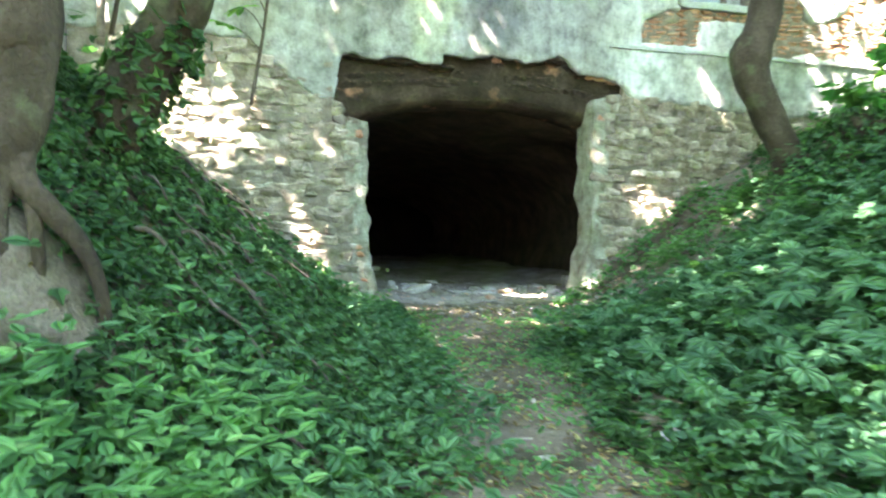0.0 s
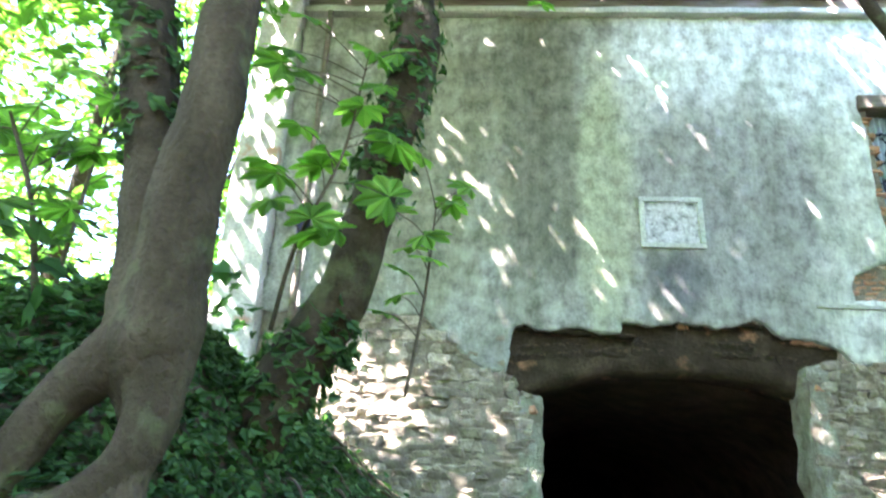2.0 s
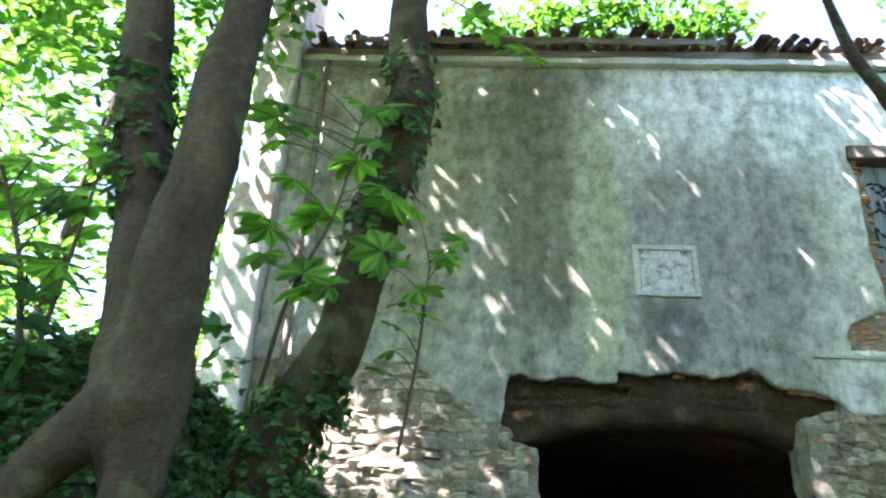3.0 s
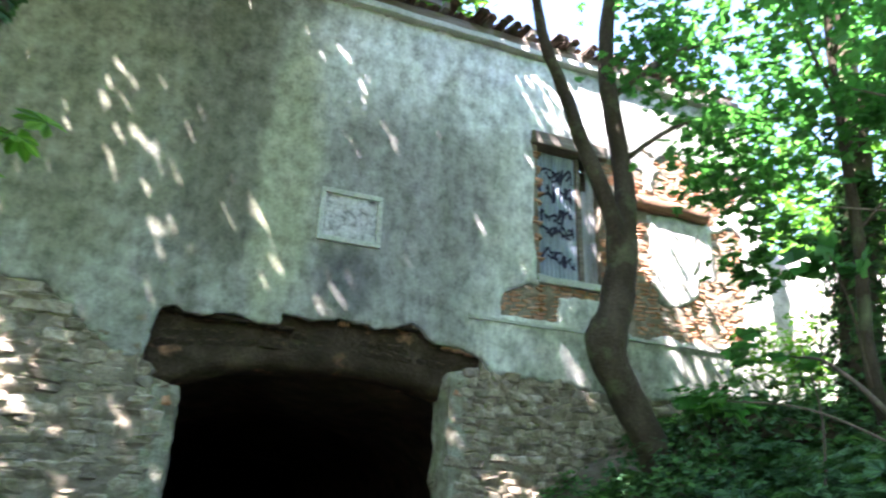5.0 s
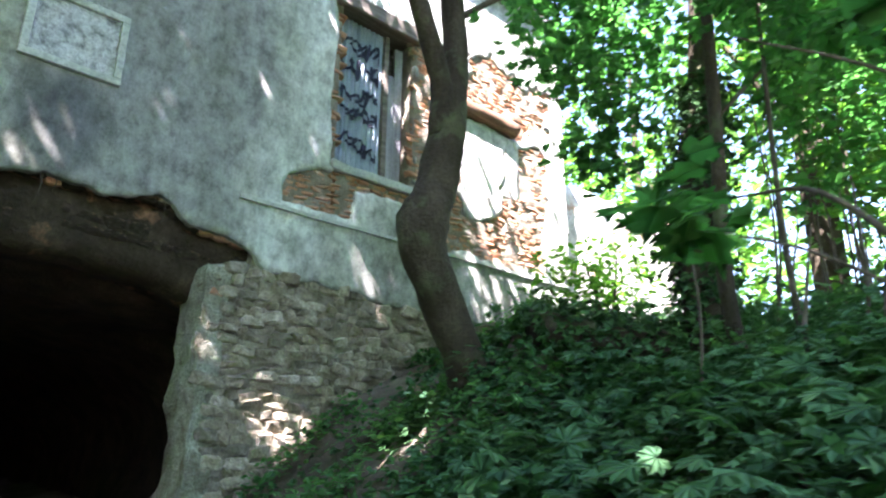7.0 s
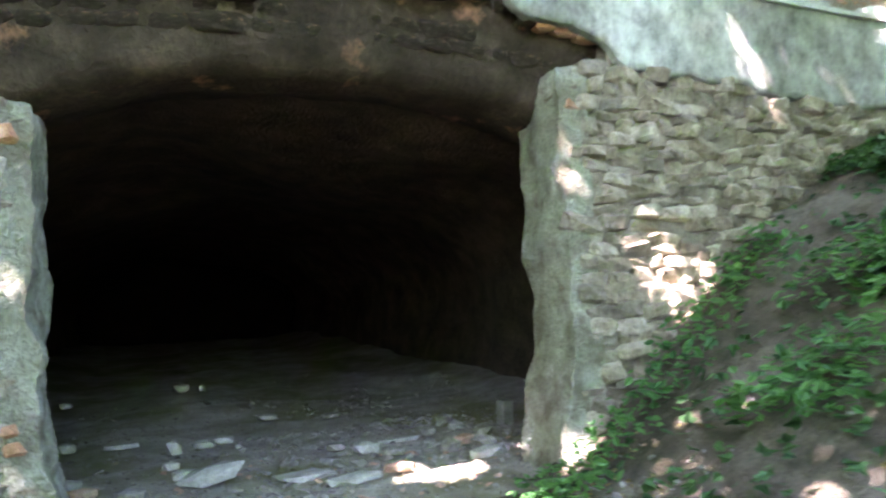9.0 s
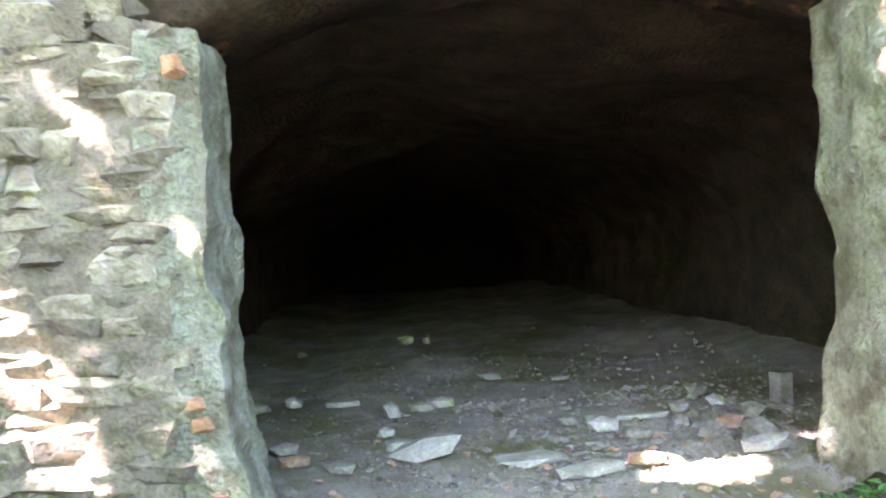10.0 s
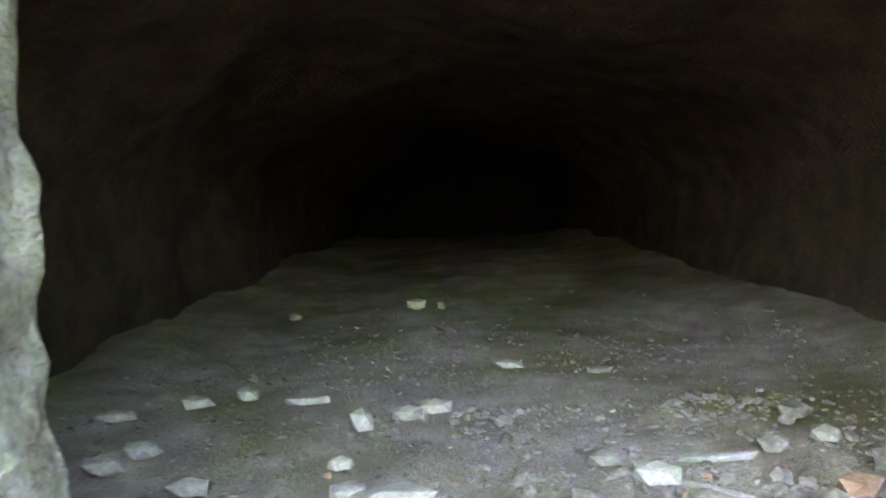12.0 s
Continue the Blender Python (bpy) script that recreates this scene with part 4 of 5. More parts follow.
make_tree("young_maple", "maple sapling hanging broad leaves over the path", [
    ("trunk", [(5.4, -6.3, 0.9, 0.045), (5.35, -6.3, 2.2, 0.04), (5.1, -6.3, 3.6, 0.03), (4.6, -6.4, 4.7, 0.015)]),
    ("limb", [(5.2, -6.3, 3.1, 0.018), (4.5, -6.3, 3.55, 0.012), (3.7, -6.2, 3.6, 0.005)]),
    ("limb", [(5.3, -6.3, 2.7, 0.018), (5.0, -5.7, 3.2, 0.012), (4.5, -5.2, 3.4, 0.005)]),
], [((4.6, -6.2, 4.3), (0.6, 0.4, 0.25), 9, 7, 0.15), ((5.3, -5.8, 3.7), (0.6, 0.5, 0.3), 12, 8, 0.16), ((5.8, -6.2, 4.9), (1.0, 0.7, 0.5), 18, 8, 0.2)], MAPLE_LEAF, (0.12, 0.19), MAPLE)


make_tree("young_maple", "low maple sapling spreading flat leaves over the bank", [
    ("trunk", [(3.75, -6.2, 0.9, 0.022), (3.7, -6.1, 1.5, 0.018), (3.6, -5.8, 1.95, 0.012), (3.75, -5.4, 2.1, 0.005)]),
    ("limb", [(3.7, -6.1, 1.45, 0.01), (3.4, -5.75, 1.7, 0.007), (2.95, -5.45, 1.75, 0.003)]),
    ("limb", [(3.6, -6.0, 1.8, 0.01), (3.3, -6.2, 2.15, 0.007), (2.95, -6.4, 2.3, 0.003)]),
], [((3.0, -5.5, 1.72), (0.3, 0.22, 0.04), 8, 5, 0.07), ((3.8, -5.2, 2.12), (0.6, 0.3, 0.03), 6, 4, 0.09), ((3.1, -6.3, 2.32), (0.3, 0.25, 0.05), 5, 4, 0.08)], MAPLE_LEAF, (0.12, 0.19), MAPLE)

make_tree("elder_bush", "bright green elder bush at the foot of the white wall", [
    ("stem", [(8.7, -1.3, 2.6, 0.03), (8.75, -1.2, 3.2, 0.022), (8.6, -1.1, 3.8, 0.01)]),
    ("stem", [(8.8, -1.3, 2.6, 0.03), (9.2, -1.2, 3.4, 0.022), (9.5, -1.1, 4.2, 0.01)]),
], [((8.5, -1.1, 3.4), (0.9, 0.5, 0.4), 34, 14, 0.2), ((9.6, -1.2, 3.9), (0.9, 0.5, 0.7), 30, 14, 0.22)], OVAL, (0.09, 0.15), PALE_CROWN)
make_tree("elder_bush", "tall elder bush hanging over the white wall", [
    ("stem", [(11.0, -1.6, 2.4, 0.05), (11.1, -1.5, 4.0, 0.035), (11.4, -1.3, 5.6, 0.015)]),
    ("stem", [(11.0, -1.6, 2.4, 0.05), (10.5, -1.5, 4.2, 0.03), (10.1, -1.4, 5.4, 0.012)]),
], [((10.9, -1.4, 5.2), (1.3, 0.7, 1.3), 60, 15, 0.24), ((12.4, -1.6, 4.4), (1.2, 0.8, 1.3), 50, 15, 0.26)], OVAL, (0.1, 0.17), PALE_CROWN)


def chestnut(label, stem, tips):
    """A chestnut shoot: a thin stem with hands of leaflets on long stalks."""
    x, y, z, _ = stem[0]
    ob = tagged(new("chestnut_sapling"), label, "sapling")
    ob.location = (x, y, z)
    inv = Matrix.Translation(-ob.location)
    part("stem", tube("stem", stem, TWIG, 6, 5, 0.05), ob, "", inv)
    line = spline(stem, 10)
    for tx, ty, tz, s in tips:
        k = line[np.argmin(np.linalg.norm(line[:, :3] - np.array((tx, ty, tz - 0.15)), axis=1))]
        part("stalk", tube("stalk", [(k[0], k[1], k[2], 0.005), ((k[0] + tx) / 2, (k[1] + ty) / 2, (k[2] + tz) / 2 + 0.03, 0.004), (tx, ty, tz, 0.003)], TWIG, 5, 3, 0), ob, "", inv)
        part("leaf", scatter("leaf", CHESTNUT, np.array([(tx, ty, tz)]), 0.3, (s, s * 1.1), PALE_CROWN, np.array([(0.1, -0.45, 0.8)])), ob, "hand-shaped bright green leaf", inv)


r4 = random.Random(11)
chestnut("bright green chestnut shoot between the two trunks", [(-1.9, -5.0, 1.9, 0.016), (-1.75, -5.2, 2.4, 0.013), (-1.5, -5.35, 2.9, 0.01), (-1.4, -5.4, 3.5, 0.006)],
         [(-1.75 + r4.uniform(-0.25, 0.55), -5.35 + r4.uniform(-0.2, 0.15), 2.4 + 1.45 * i / 21 + r4.uniform(-0.1, 0.1), r4.uniform(0.17, 0.26)) for i in range(22)])
chestnut("bright green chestnut shoot beside the leaning trunk", [(-1.1, -4.6, 1.6, 0.014), (-1.0, -4.75, 2.2, 0.011), (-0.95, -4.85, 2.8, 0.006)],
         [(-1.0 + r4.uniform(-0.3, 0.3), -4.9 + r4.uniform(-0.15, 0.15), 2.1 + 0.8 * i / 8, r4.uniform(0.14, 0.2)) for i in range(11)])
chestnut("green chestnut sapling on the bank", [(-3.0, -5.6, 1.9, 0.02), (-3.1, -5.7, 2.4, 0.016), (-3.3, -5.8, 2.9, 0.01)],
         [(-3.1 + r4.uniform(-0.8, 0.45), -5.75 + r4.uniform(-0.35, 0.3), 2.2 + 0.75 * i / 18 + r4.uniform(-0.1, 0.1), r4.uniform(0.16, 0.24)) for i in range(20)])
chestnut("green chestnut sapling over the bank's crest", [(-3.6, -4.6, 2.1, 0.02), (-3.5, -4.7, 2.9, 0.016), (-3.4, -4.8, 3.7, 0.01)],
         [(-3.5 + r4.uniform(-0.7, 0.6), -4.8 + r4.uniform(-0.35, 0.3), 2.5 + 1.5 * i / 18 + r4.uniform(-0.1, 0.1), r4.uniform(0.16, 0.24)) for i in range(22)])

chestnut("chestnut sprig hanging in front of the plaster wall", [(-1.2, -4.8, 5.3, 0.012), (-0.85, -4.85, 5.1, 0.008), (-0.55, -4.9, 4.75, 0.005)],
         [(-0.7 + 0.09 * i, -4.95, 4.85 - 0.09 * i + r4.uniform(-0.08, 0.08), r4.uniform(0.13, 0.18)) for i in range(6)])

for pts in ([(5.38, -5.0, 1.3, 0.022), (5.45, -5.0, 1.75, 0.018), (5.62, -5.0, 2.1, 0.013), (5.9, -5.0, 2.6, 0.006)],
            [(6.6, -5.0, 1.5, 0.022), (6.66, -5.0, 1.8, 0.02), (7.0, -5.0, 2.4, 0.015), (7.1, -5.0, 3.3, 0.008)], [(5.3, -5.5, 1.2, 0.03), (5.45, -5.5, 1.95, 0.028), (6.2, -5.5, 2.6, 0.025), (7.7, -5.5, 3.5, 0.012)],
            [(6.55, -4.6, 1.8, 0.03), (6.5, -4.6, 3.1, 0.026), (6.8, -4.6, 5.6, 0.016), (6.9, -4.6, 6.6, 0.008)], [(4.75, -4.6, 1.1, 0.012), (4.9, -4.6, 1.9, 0.01), (4.8, -4.6, 2.5, 0.005)]):
    st = tagged(new("bare_stem", tube("bare_stem", pts, TWIG, 7, 5, 0.12)), "thin bare brown stem rising from the bank", "stem", "stems on the bank")


r7 = random.Random(41)
for i in range(26):
    x, y = r7.uniform(7.6, 11.5), r7.uniform(-6.2, -3.6)
    z, h, lean = lie_at(x, y) - 0.05, r7.uniform(1.6, 3.6), r7.uniform(-0.7, 0.7)
    st = tube("bare_stem", [(x, y, z, 0.016), (x + lean * 0.3, y + r7.uniform(-0.1, 0.1), z + h * 0.4, 0.013), (x + lean * 0.6, y, z + h * 0.75, 0.009), (x + lean * 1.2, y + 0.1, z + h, 0.004)], TWIG, 6, 4, 0.1)
    tagged(new("bare_stem", st), "thin grey leafless stem in the thicket", "stem", "stems on the bank")


def dry_vine(x, y, length, drift, radius):
    """A leafless creeper hanging down the ivy bank."""
    pts = []
    for k in range(6):
        px, py = x + length * k / 5, y + drift * k / 5 + r7.uniform(-0.05, 0.05)
        pts.append((px, py, lie_at(px, py) + 0.1 + 0.03 * math.sin(k * 2.1) - (0.15 if k in (0, 5) else 0), radius * (1 - 0.1 * k)))
    tagged(new("dry_vine", tube("dry_vine", pts, TWIG, 6, 5, 0.2)), "brown leafless creeper trailing down the ivy bank", "vine", "creepers on the ivy bank")


for i in range(16):
    dry_vine(r7.uniform(-2.0, -1.3), r7.uniform(-6.0, -3.0), r7.uniform(0.5, 1.2), r7.uniform(-0.5, 0.2), r7.uniform(0.009, 0.02))


# woods round about
def far_tree(x, y, h, r, n, material, low=0.25):
    z = lie_at(x, y) - 0.1
    a = rng.uniform(0, 6.28)
    dx, dy = 0.5 * math.cos(a), 0.5 * math.sin(a)
    make_tree("woodland_tree", "slender woodland tree with a light green crown", [("trunk", [(x, y, z, 0.17), (x + dx * 0.4, y + dy * 0.4, z + h * 0.35, 0.13), (x + dx, y + dy, z + h * 0.85, 0.05)]),
              ("limb", [(x + dx * 0.4, y + dy * 0.4, z + h * 0.36, 0.06), (x - dx * 2, y + dx * 2, z + h * 0.6, 0.03)]), ("limb", [(x + dx * 0.5, y + dy * 0.5, z + h * 0.45, 0.06), (x + dy * 3, y - dx * 3, z + h * 0.66, 0.03)])],
              [((x, y, z + h * (1 + low) / 2), (r, r, h * (1 - low) / 2), n, 22, 0.42)], SIMPLE, (0.16, 0.28), material)


for x, y, h, r, n, low in ((-7.5, -3.5, 9, 2.6, 90, 0.15), (-8, 1.5, 10, 2.8, 100, 0.1), (-6.6, 4.5, 11, 2.6, 170, 0.15), (-10.5, -7, 11, 3.0, 100, 0.1), (-12, -1, 12, 3.4, 110, 0.1), (-14, 6, 13, 3.6, 150, 0.1), (-7, -11, 12, 3.2, 150, 0.3),
                       (11.2, -3.4, 9, 1.9, 60, 0.12), (12.5, -6.5, 10, 2.8, 90, 0.1), (10.4, -8.0, 8, 2.2, 80, 0.15), (15, -2.5, 12, 3.2, 100, 0.1), (16, -9, 12, 3.4, 160, 0.1), (9, -12, 11, 3.0, 150, 0.25), (20, -5, 14, 4.0, 150, 0.1), (10.4, -5.4, 6.5, 1.7, 80, 0.05), (13.6, -4.4, 10, 2.4, 130, 0.05), (14.5, -7.6, 9, 2.4, 110, 0.05),
                       (0, -16, 12, 3.4, 150, 0.3), (-4, -19, 13, 3.6, 120, 0.25), (5, -18, 13, 3.6, 120, 0.25), (-18, -8, 14, 4, 130, 0.1), (2, 27.5, 19, 4, 140, 0.3), (-7, 17, 17, 3, 140, 0.3), (9, 28, 19, 4, 140, 0.3), (19, 4, 14, 4, 130, 0.1), (13, 10, 15, 3.6, 130, 0.2)):
    # left-hand trees take the lit leaf tone, all others the darker one
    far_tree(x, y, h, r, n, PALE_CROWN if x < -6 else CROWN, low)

# distant wood, past counting
ang = rng.uniform(0, 6.283, 260)
rad = rng.uniform(26, 48, 260)
spots = np.stack([rad * np.cos(ang), rad * np.sin(ang) - 2, np.zeros(260)], 1)
spots[:, 2] = lie(spots[:, 0], spots[:, 1])
p = np.repeat(spots, 150, 0) + rng.normal(0, 1, (260 * 150, 3)) * np.array((1.9, 1.9, 0)) + np.stack([np.zeros(39000), np.zeros(39000), rng.uniform(0.5, 13, 39000)], 1)
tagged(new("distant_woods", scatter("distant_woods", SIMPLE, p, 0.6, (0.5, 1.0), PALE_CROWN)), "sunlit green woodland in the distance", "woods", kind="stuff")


# ---- ground cover ----
def ground_points(n, x0, x1, y0, y1, density):
    """Places on the ground, thinned by density(x, y) from 0 to 1, with the ground's normals."""
    x, y = rng.uniform(x0, x1, n), rng.uniform(y0, y1, n)
    ok = rng.uniform(0, 1, n) < density(x, y)
    for cx, cy, cr in ((1.33, -5.98, 0.24), (1.6, -5.4, 0.22), (0.6, -5.85, 0.2)):
        ok &= (x - cx) ** 2 + (y - cy - 0.1) ** 2 > cr ** 2
    x, y = x[ok], y[ok]
    e = 0.06
    nrm = np.stack([-(lie(x + e, y) - lie(x - e, y)) / (2 * e), -(lie(x, y + e) - lie(x, y - e)) / (2 * e), np.ones(len(x))], 1)
    nrm /= np.linalg.norm(nrm, axis=1, keepdims=True)
    z = np.array([bumpy(a, b, c) for a, b, c in zip(x, y, lie(x, y))])
    return np.stack([x, y, z], 1), nrm


def feet(x, y):
    fl = np.interp(y, [-14, -9, -6.7, -5, -3.3, -1.5, 0], [-2.6, -1.5, -0.6, -0.2, 0.2, 0.3, 0.2])
    fr = np.interp(y, [-14, -9, -6.4, -4, -2, -0.5, 0], [0.3, 0.75, 1.1, 1.7, 2.3, 3.05, 3.2])
    return fl - x, x - fr


def patchy(x, y, s, k):
    return np.array([noise.noise((a * s, b * s, k)) for a, b in zip(x, y)])


def cover(name, label, shape, n, box, density, size, material, lift=(0.0, 0.1), tilt=0.35, lean=0.6):
    p, nrm = ground_points(n, *box, density)
    p = p + nrm * rng.uniform(*lift, (len(p), 1))
    up = nrm * lean + np.array((0, 0, 1 - lean))
    tagged(new(name, scatter(name, shape, p, tilt, size, material, up)), label, name.replace("_", " "), kind="stuff")


left_side = lambda x, y: np.clip((feet(x, y)[0] + 0.5) * 2.2 + 0.9 * patchy(x, y, 1.9, 3), 0.02, 1) * np.where(((x + 2.05) / 0.45) ** 2 + ((y + 6.42) / 0.28) ** 2 < 1, 0.12, 1)
right_side = lambda x, y: np.clip((feet(x, y)[1] + 0.5) * 2.0 + 0.8 * patchy(x, y, 1.3, 8), 0.02, 1) * np.where(((y > -1.25) & (x < 6.3)) | ((y > -2.5) & (x < 4.9)), 0.06, 1) 
cover("ivy_carpet", "dense dark green ivy covering the steep bank", IVY_LEAF, 52000, (-4.6, 0.6, -8.2, -0.3), left_side, (0.05, 0.1), IVY, (0.0, 0.09), 0.4, 0.75)
cover("ivy_carpet", "dark ivy and creepers over the opposite bank", IVY_LEAF, 52000, (1.0, 8.8, -7.8, 0.0), right_side, (0.06, 0.12), IVY, (0.0, 0.12), 0.4, 0.7)
cover("undergrowth", "low green undergrowth on the bank", MAPLE_LEAF, 18000, (0.9, 8.5, -9.0, -0.8), lambda x, y: right_side(x, y) * 0.8, (0.05, 0.1), SHRUB, (0.06, 0.4), 0.35, 0.3)
cover("undergrowth", "low green undergrowth at the foot of the ivy bank", OVAL, 9000, (-3.2, 0.5, -8.6, -1.0), lambda x, y: np.clip(1.1 - np.abs(feet(x, y)[0] - 0.05) * 0.9, 0.05, 1), (0.06, 0.11), SHRUB, (0.03, 0.2), 0.35, 0.3)
cover("undergrowth", "leafy undergrowth on the banks behind the trees", MAPLE_LEAF, 30000, (-14, 16, -20, 8), lambda x, y: ((x < -2.6) | (x > 7.5) | (y < -10.5)) * np.where((y > -0.4) & (x > -4.4) & (x < 10), 0, 0.8), (0.1, 0.2), SHRUB, (0.05, 0.6), 0.4, 0.2)
cover("small_weeds", "small weeds and seedlings along the path", OVAL, 30000, (-1.6, 3.2, -9.3, -0.8), lambda x, y: np.clip(0.85 - 1.1 * np.maximum(-np.maximum(*feet(x, y)) - 0.25, 0) + 0.9 * patchy(x, y, 2.2, 5), 0.0, 0.9), (0.025, 0.06), HERB, (0.01, 0.07), 0.4, 0.4)
cover("leaf_litter", "brown and yellow leaf litter on the path", SIMPLE, 13000, (-2.0, 4.0, -9.4, -0.2), lambda x, y: np.clip(1.1 + np.minimum(0, 0.3 - np.maximum(*feet(x, y))) * 2, 0.04, 1), (0.03, 0.075), LITTER, (0.005, 0.02), 0.25, 0.9)
cover("entrance_weeds", "bright green weeds at the foot of the jamb", OVAL, 1500, (2.9, 5.4, -0.75, -0.1), lambda x, y: np.clip(1 - np.abs(y + 0.3) * 2.5, 0, 1), (0.05, 0.1), HERB, (0.03, 0.2), 0.35, 0.3)
cover("entrance_weeds", "sunny green seedlings beside the soil ramp", OVAL, 6500, (3.9, 6.4, -3.2, -0.9), lambda x, y: np.clip(0.3 + 1.5 * patchy(x, y, 1.6, 2), 0, 1), (0.05, 0.11), HERB, (0.05, 0.25), 0.35, 0.3)
cover("entrance_weeds", "bright green weeds under the wall", OVAL, 1300, (-1.9, 0.5, -1.1, -0.1), lambda x, y: 0.8 + 0 * x, (0.05, 0.1), HERB, (0.03, 0.22), 0.35, 0.3)


def herb_patch():
    """Knee-high herbs: upright stems with pairs of broad leaves."""
    places, ups, sizes, spins, stems, sfaces = [], [], [], [], [], []
    r5 = random.Random(21)
    for _ in range(520):
        x, y = r5.uniform(-2.9, 0.1), r5.uniform(-8.3, -5.9)
        u = feet(np.array([x]), np.array([y]))[0][0]
        if u < 0.05 + r5.random() * 0.4 or u > 2.0 or (x + 1.0) ** 2 + (y + 9) ** 2 < 1.2 or (x < -1.4 and y > -6.6):
            continue
        z = lie_at(x, y)
        h = r5.uniform(0.12, 0.36) * (1.2 if u < 1.2 else 0.8)
        lx, ly = r5.uniform(-0.08, 0.08), r5.uniform(-0.08, 0.04)
        k = len(stems)
        stems += [(x - 0.004, y, z - 0.03), (x + 0.004, y, z - 0.03), (x, y + 0.005, z - 0.03), (x + lx, y + ly, z + h)]
        sfaces += [(k, k + 1, k + 3), (k + 1, k + 2, k + 3), (k + 2, k, k + 3)]
        a = r5.uniform(0, 6.28)
        for lev in range(3):
            f = 0.5 + 0.25 * lev
            for s in (0, 1):
                an = a + lev * 1.57 + s * 3.14 + r5.uniform(-0.3, 0.3)
                places.append((x + lx * f, y + ly * f, z + h * f))
                ups.append((-0.3 * math.cos(an) + r5.uniform(-0.2, 0.2), -0.3 * math.sin(an) - 0.25, 1))
                spins.append(an)
                sizes.append(r5.uniform(0.09, 0.15) * (1.1 - 0.25 * lev))
    me = leaf_mesh("herb_patch", OVAL, np.array(places), turns(np.array(ups, float), np.array(spins)), np.array(sizes), HERB)
    ob = tagged(new("herb_patch", me), "fresh green knee-high herbs with broad paired leaves", "herbs", kind="stuff")
    tagged(part("herb_stems", mesh_from("herb_stems", stems, sfaces, SHRUB, False), ob, "thin green stems"), kind="stuff")


herb_patch()


def big_leaf_plants():
    """Low hands of large leaves spreading over the bank beside the path."""
    r6 = random.Random(31)
    p, s = [], []
    for _ in range(1100):
        x, y = r6.uniform(1.2, 5.6), r6.uniform(-7.8, -3.0)
        u = x - float(feet(np.array([0.0]), np.array([y]))[1][0] * -1)
        if u < 0.15:
            continue
        p.append((x, y, lie_at(x, y) + r6.uniform(0.12, 0.42)))
        s.append(r6.uniform(0.08, 0.17))
    for _ in range(100):
        x, y = r6.uniform(1.9, 4.2), r6.uniform(-6.7, -3.6)
        p.append((x, y, lie_at(x, y) + r6.uniform(0.3, 0.55)))
        s.append(r6.uniform(0.12, 0.2))
    me = leaf_mesh("spreading_plants", CHESTNUT, np.array(p), turns(rng.normal(0, 0.3, (len(p), 3)) + np.array((-0.15, -0.1, 1)), rng.uniform(0, 6.28, len(p))), np.array(s), SHRUB)
    tagged(new("spreading_plants", me), "blue-green plants with hand-shaped leaves on the bank", "plants", kind="stuff")


big_leaf_plants()


def ivy_log():
    """A fallen trunk on the bank's crest, buried under ivy."""
    ends = ((5.45, -2.75), (6.0, -3.1), (6.5, -3.5))
    pts = [(x, y, lie_at(x, y) + 0.26, 0.17 - 0.02 * i) for i, (x, y) in enumerate(ends)]
    log = tagged(new("fallen_log"), "fallen dark trunk buried under ivy on the bank", "log")
    log.location = pts[0][:3]
    inv = Matrix.Translation(-log.location)
    part("log", tube("log", pts, BARK, 12), log, "", inv)
    line = spline(pts, 20)
    i = rng.integers(0, len(line), 900)
    d = rng.normal(0, 1, (900, 3)) + np.array((0, 0, 0.5))
    d /= np.linalg.norm(d, axis=1, keepdims=True)
    q = line[i, :3] + d * (line[i, 3:4] + np.abs(rng.normal(0, 0.09, (900, 1))))
    part("ivy", scatter("ivy", IVY_LEAF, q, 0.4, (0.06, 0.12), IVY, d + np.array((0, 0, 0.35))), log, "dark glossy ivy leaves", inv)


ivy_log()


# ---- stones and rubble ----
def rock_mesh(name, size, seed, material, detail=1, sharp=0.5):
    bm = bmesh.new()
    bmesh.ops.create_icosphere(bm, subdivisions=detail, radius=1)
    o = Vector((seed * 3.7, seed * 1.3, seed * 2.1))
    for v in bm.verts:
        c = v.co.copy()
        q = max(abs(c.x), abs(c.y), abs(c.z))
        c = c.lerp(c / q * 0.82, 0.8)
        c *= 1 + sharp * noise.noise(c * 1.2 + o) + 0.12 * noise.noise(c * 3.5 + o)
        v.co = Vector((c.x * size[0], c.y * size[1], c.z * size[2]))
    return from_bm(name, bm, material, False)


def floor_at(x, y):
    return cellar_floor(x, y) if y > 0 else bumpy(x, y, lie_at(x, y))


def lay(name, label, x, y, size, turn, material, seed, tip=(0, 0), lift=0.75, cat="stone"):
    ob = new(name, rock_mesh(name, size, seed, material))
    ob.matrix_basis = pose(x, y, floor_at(x, y) + size[2] * lift, tip[0], tip[1], turn)
    tagged(ob, label, cat, "rubble on the cellar floor")


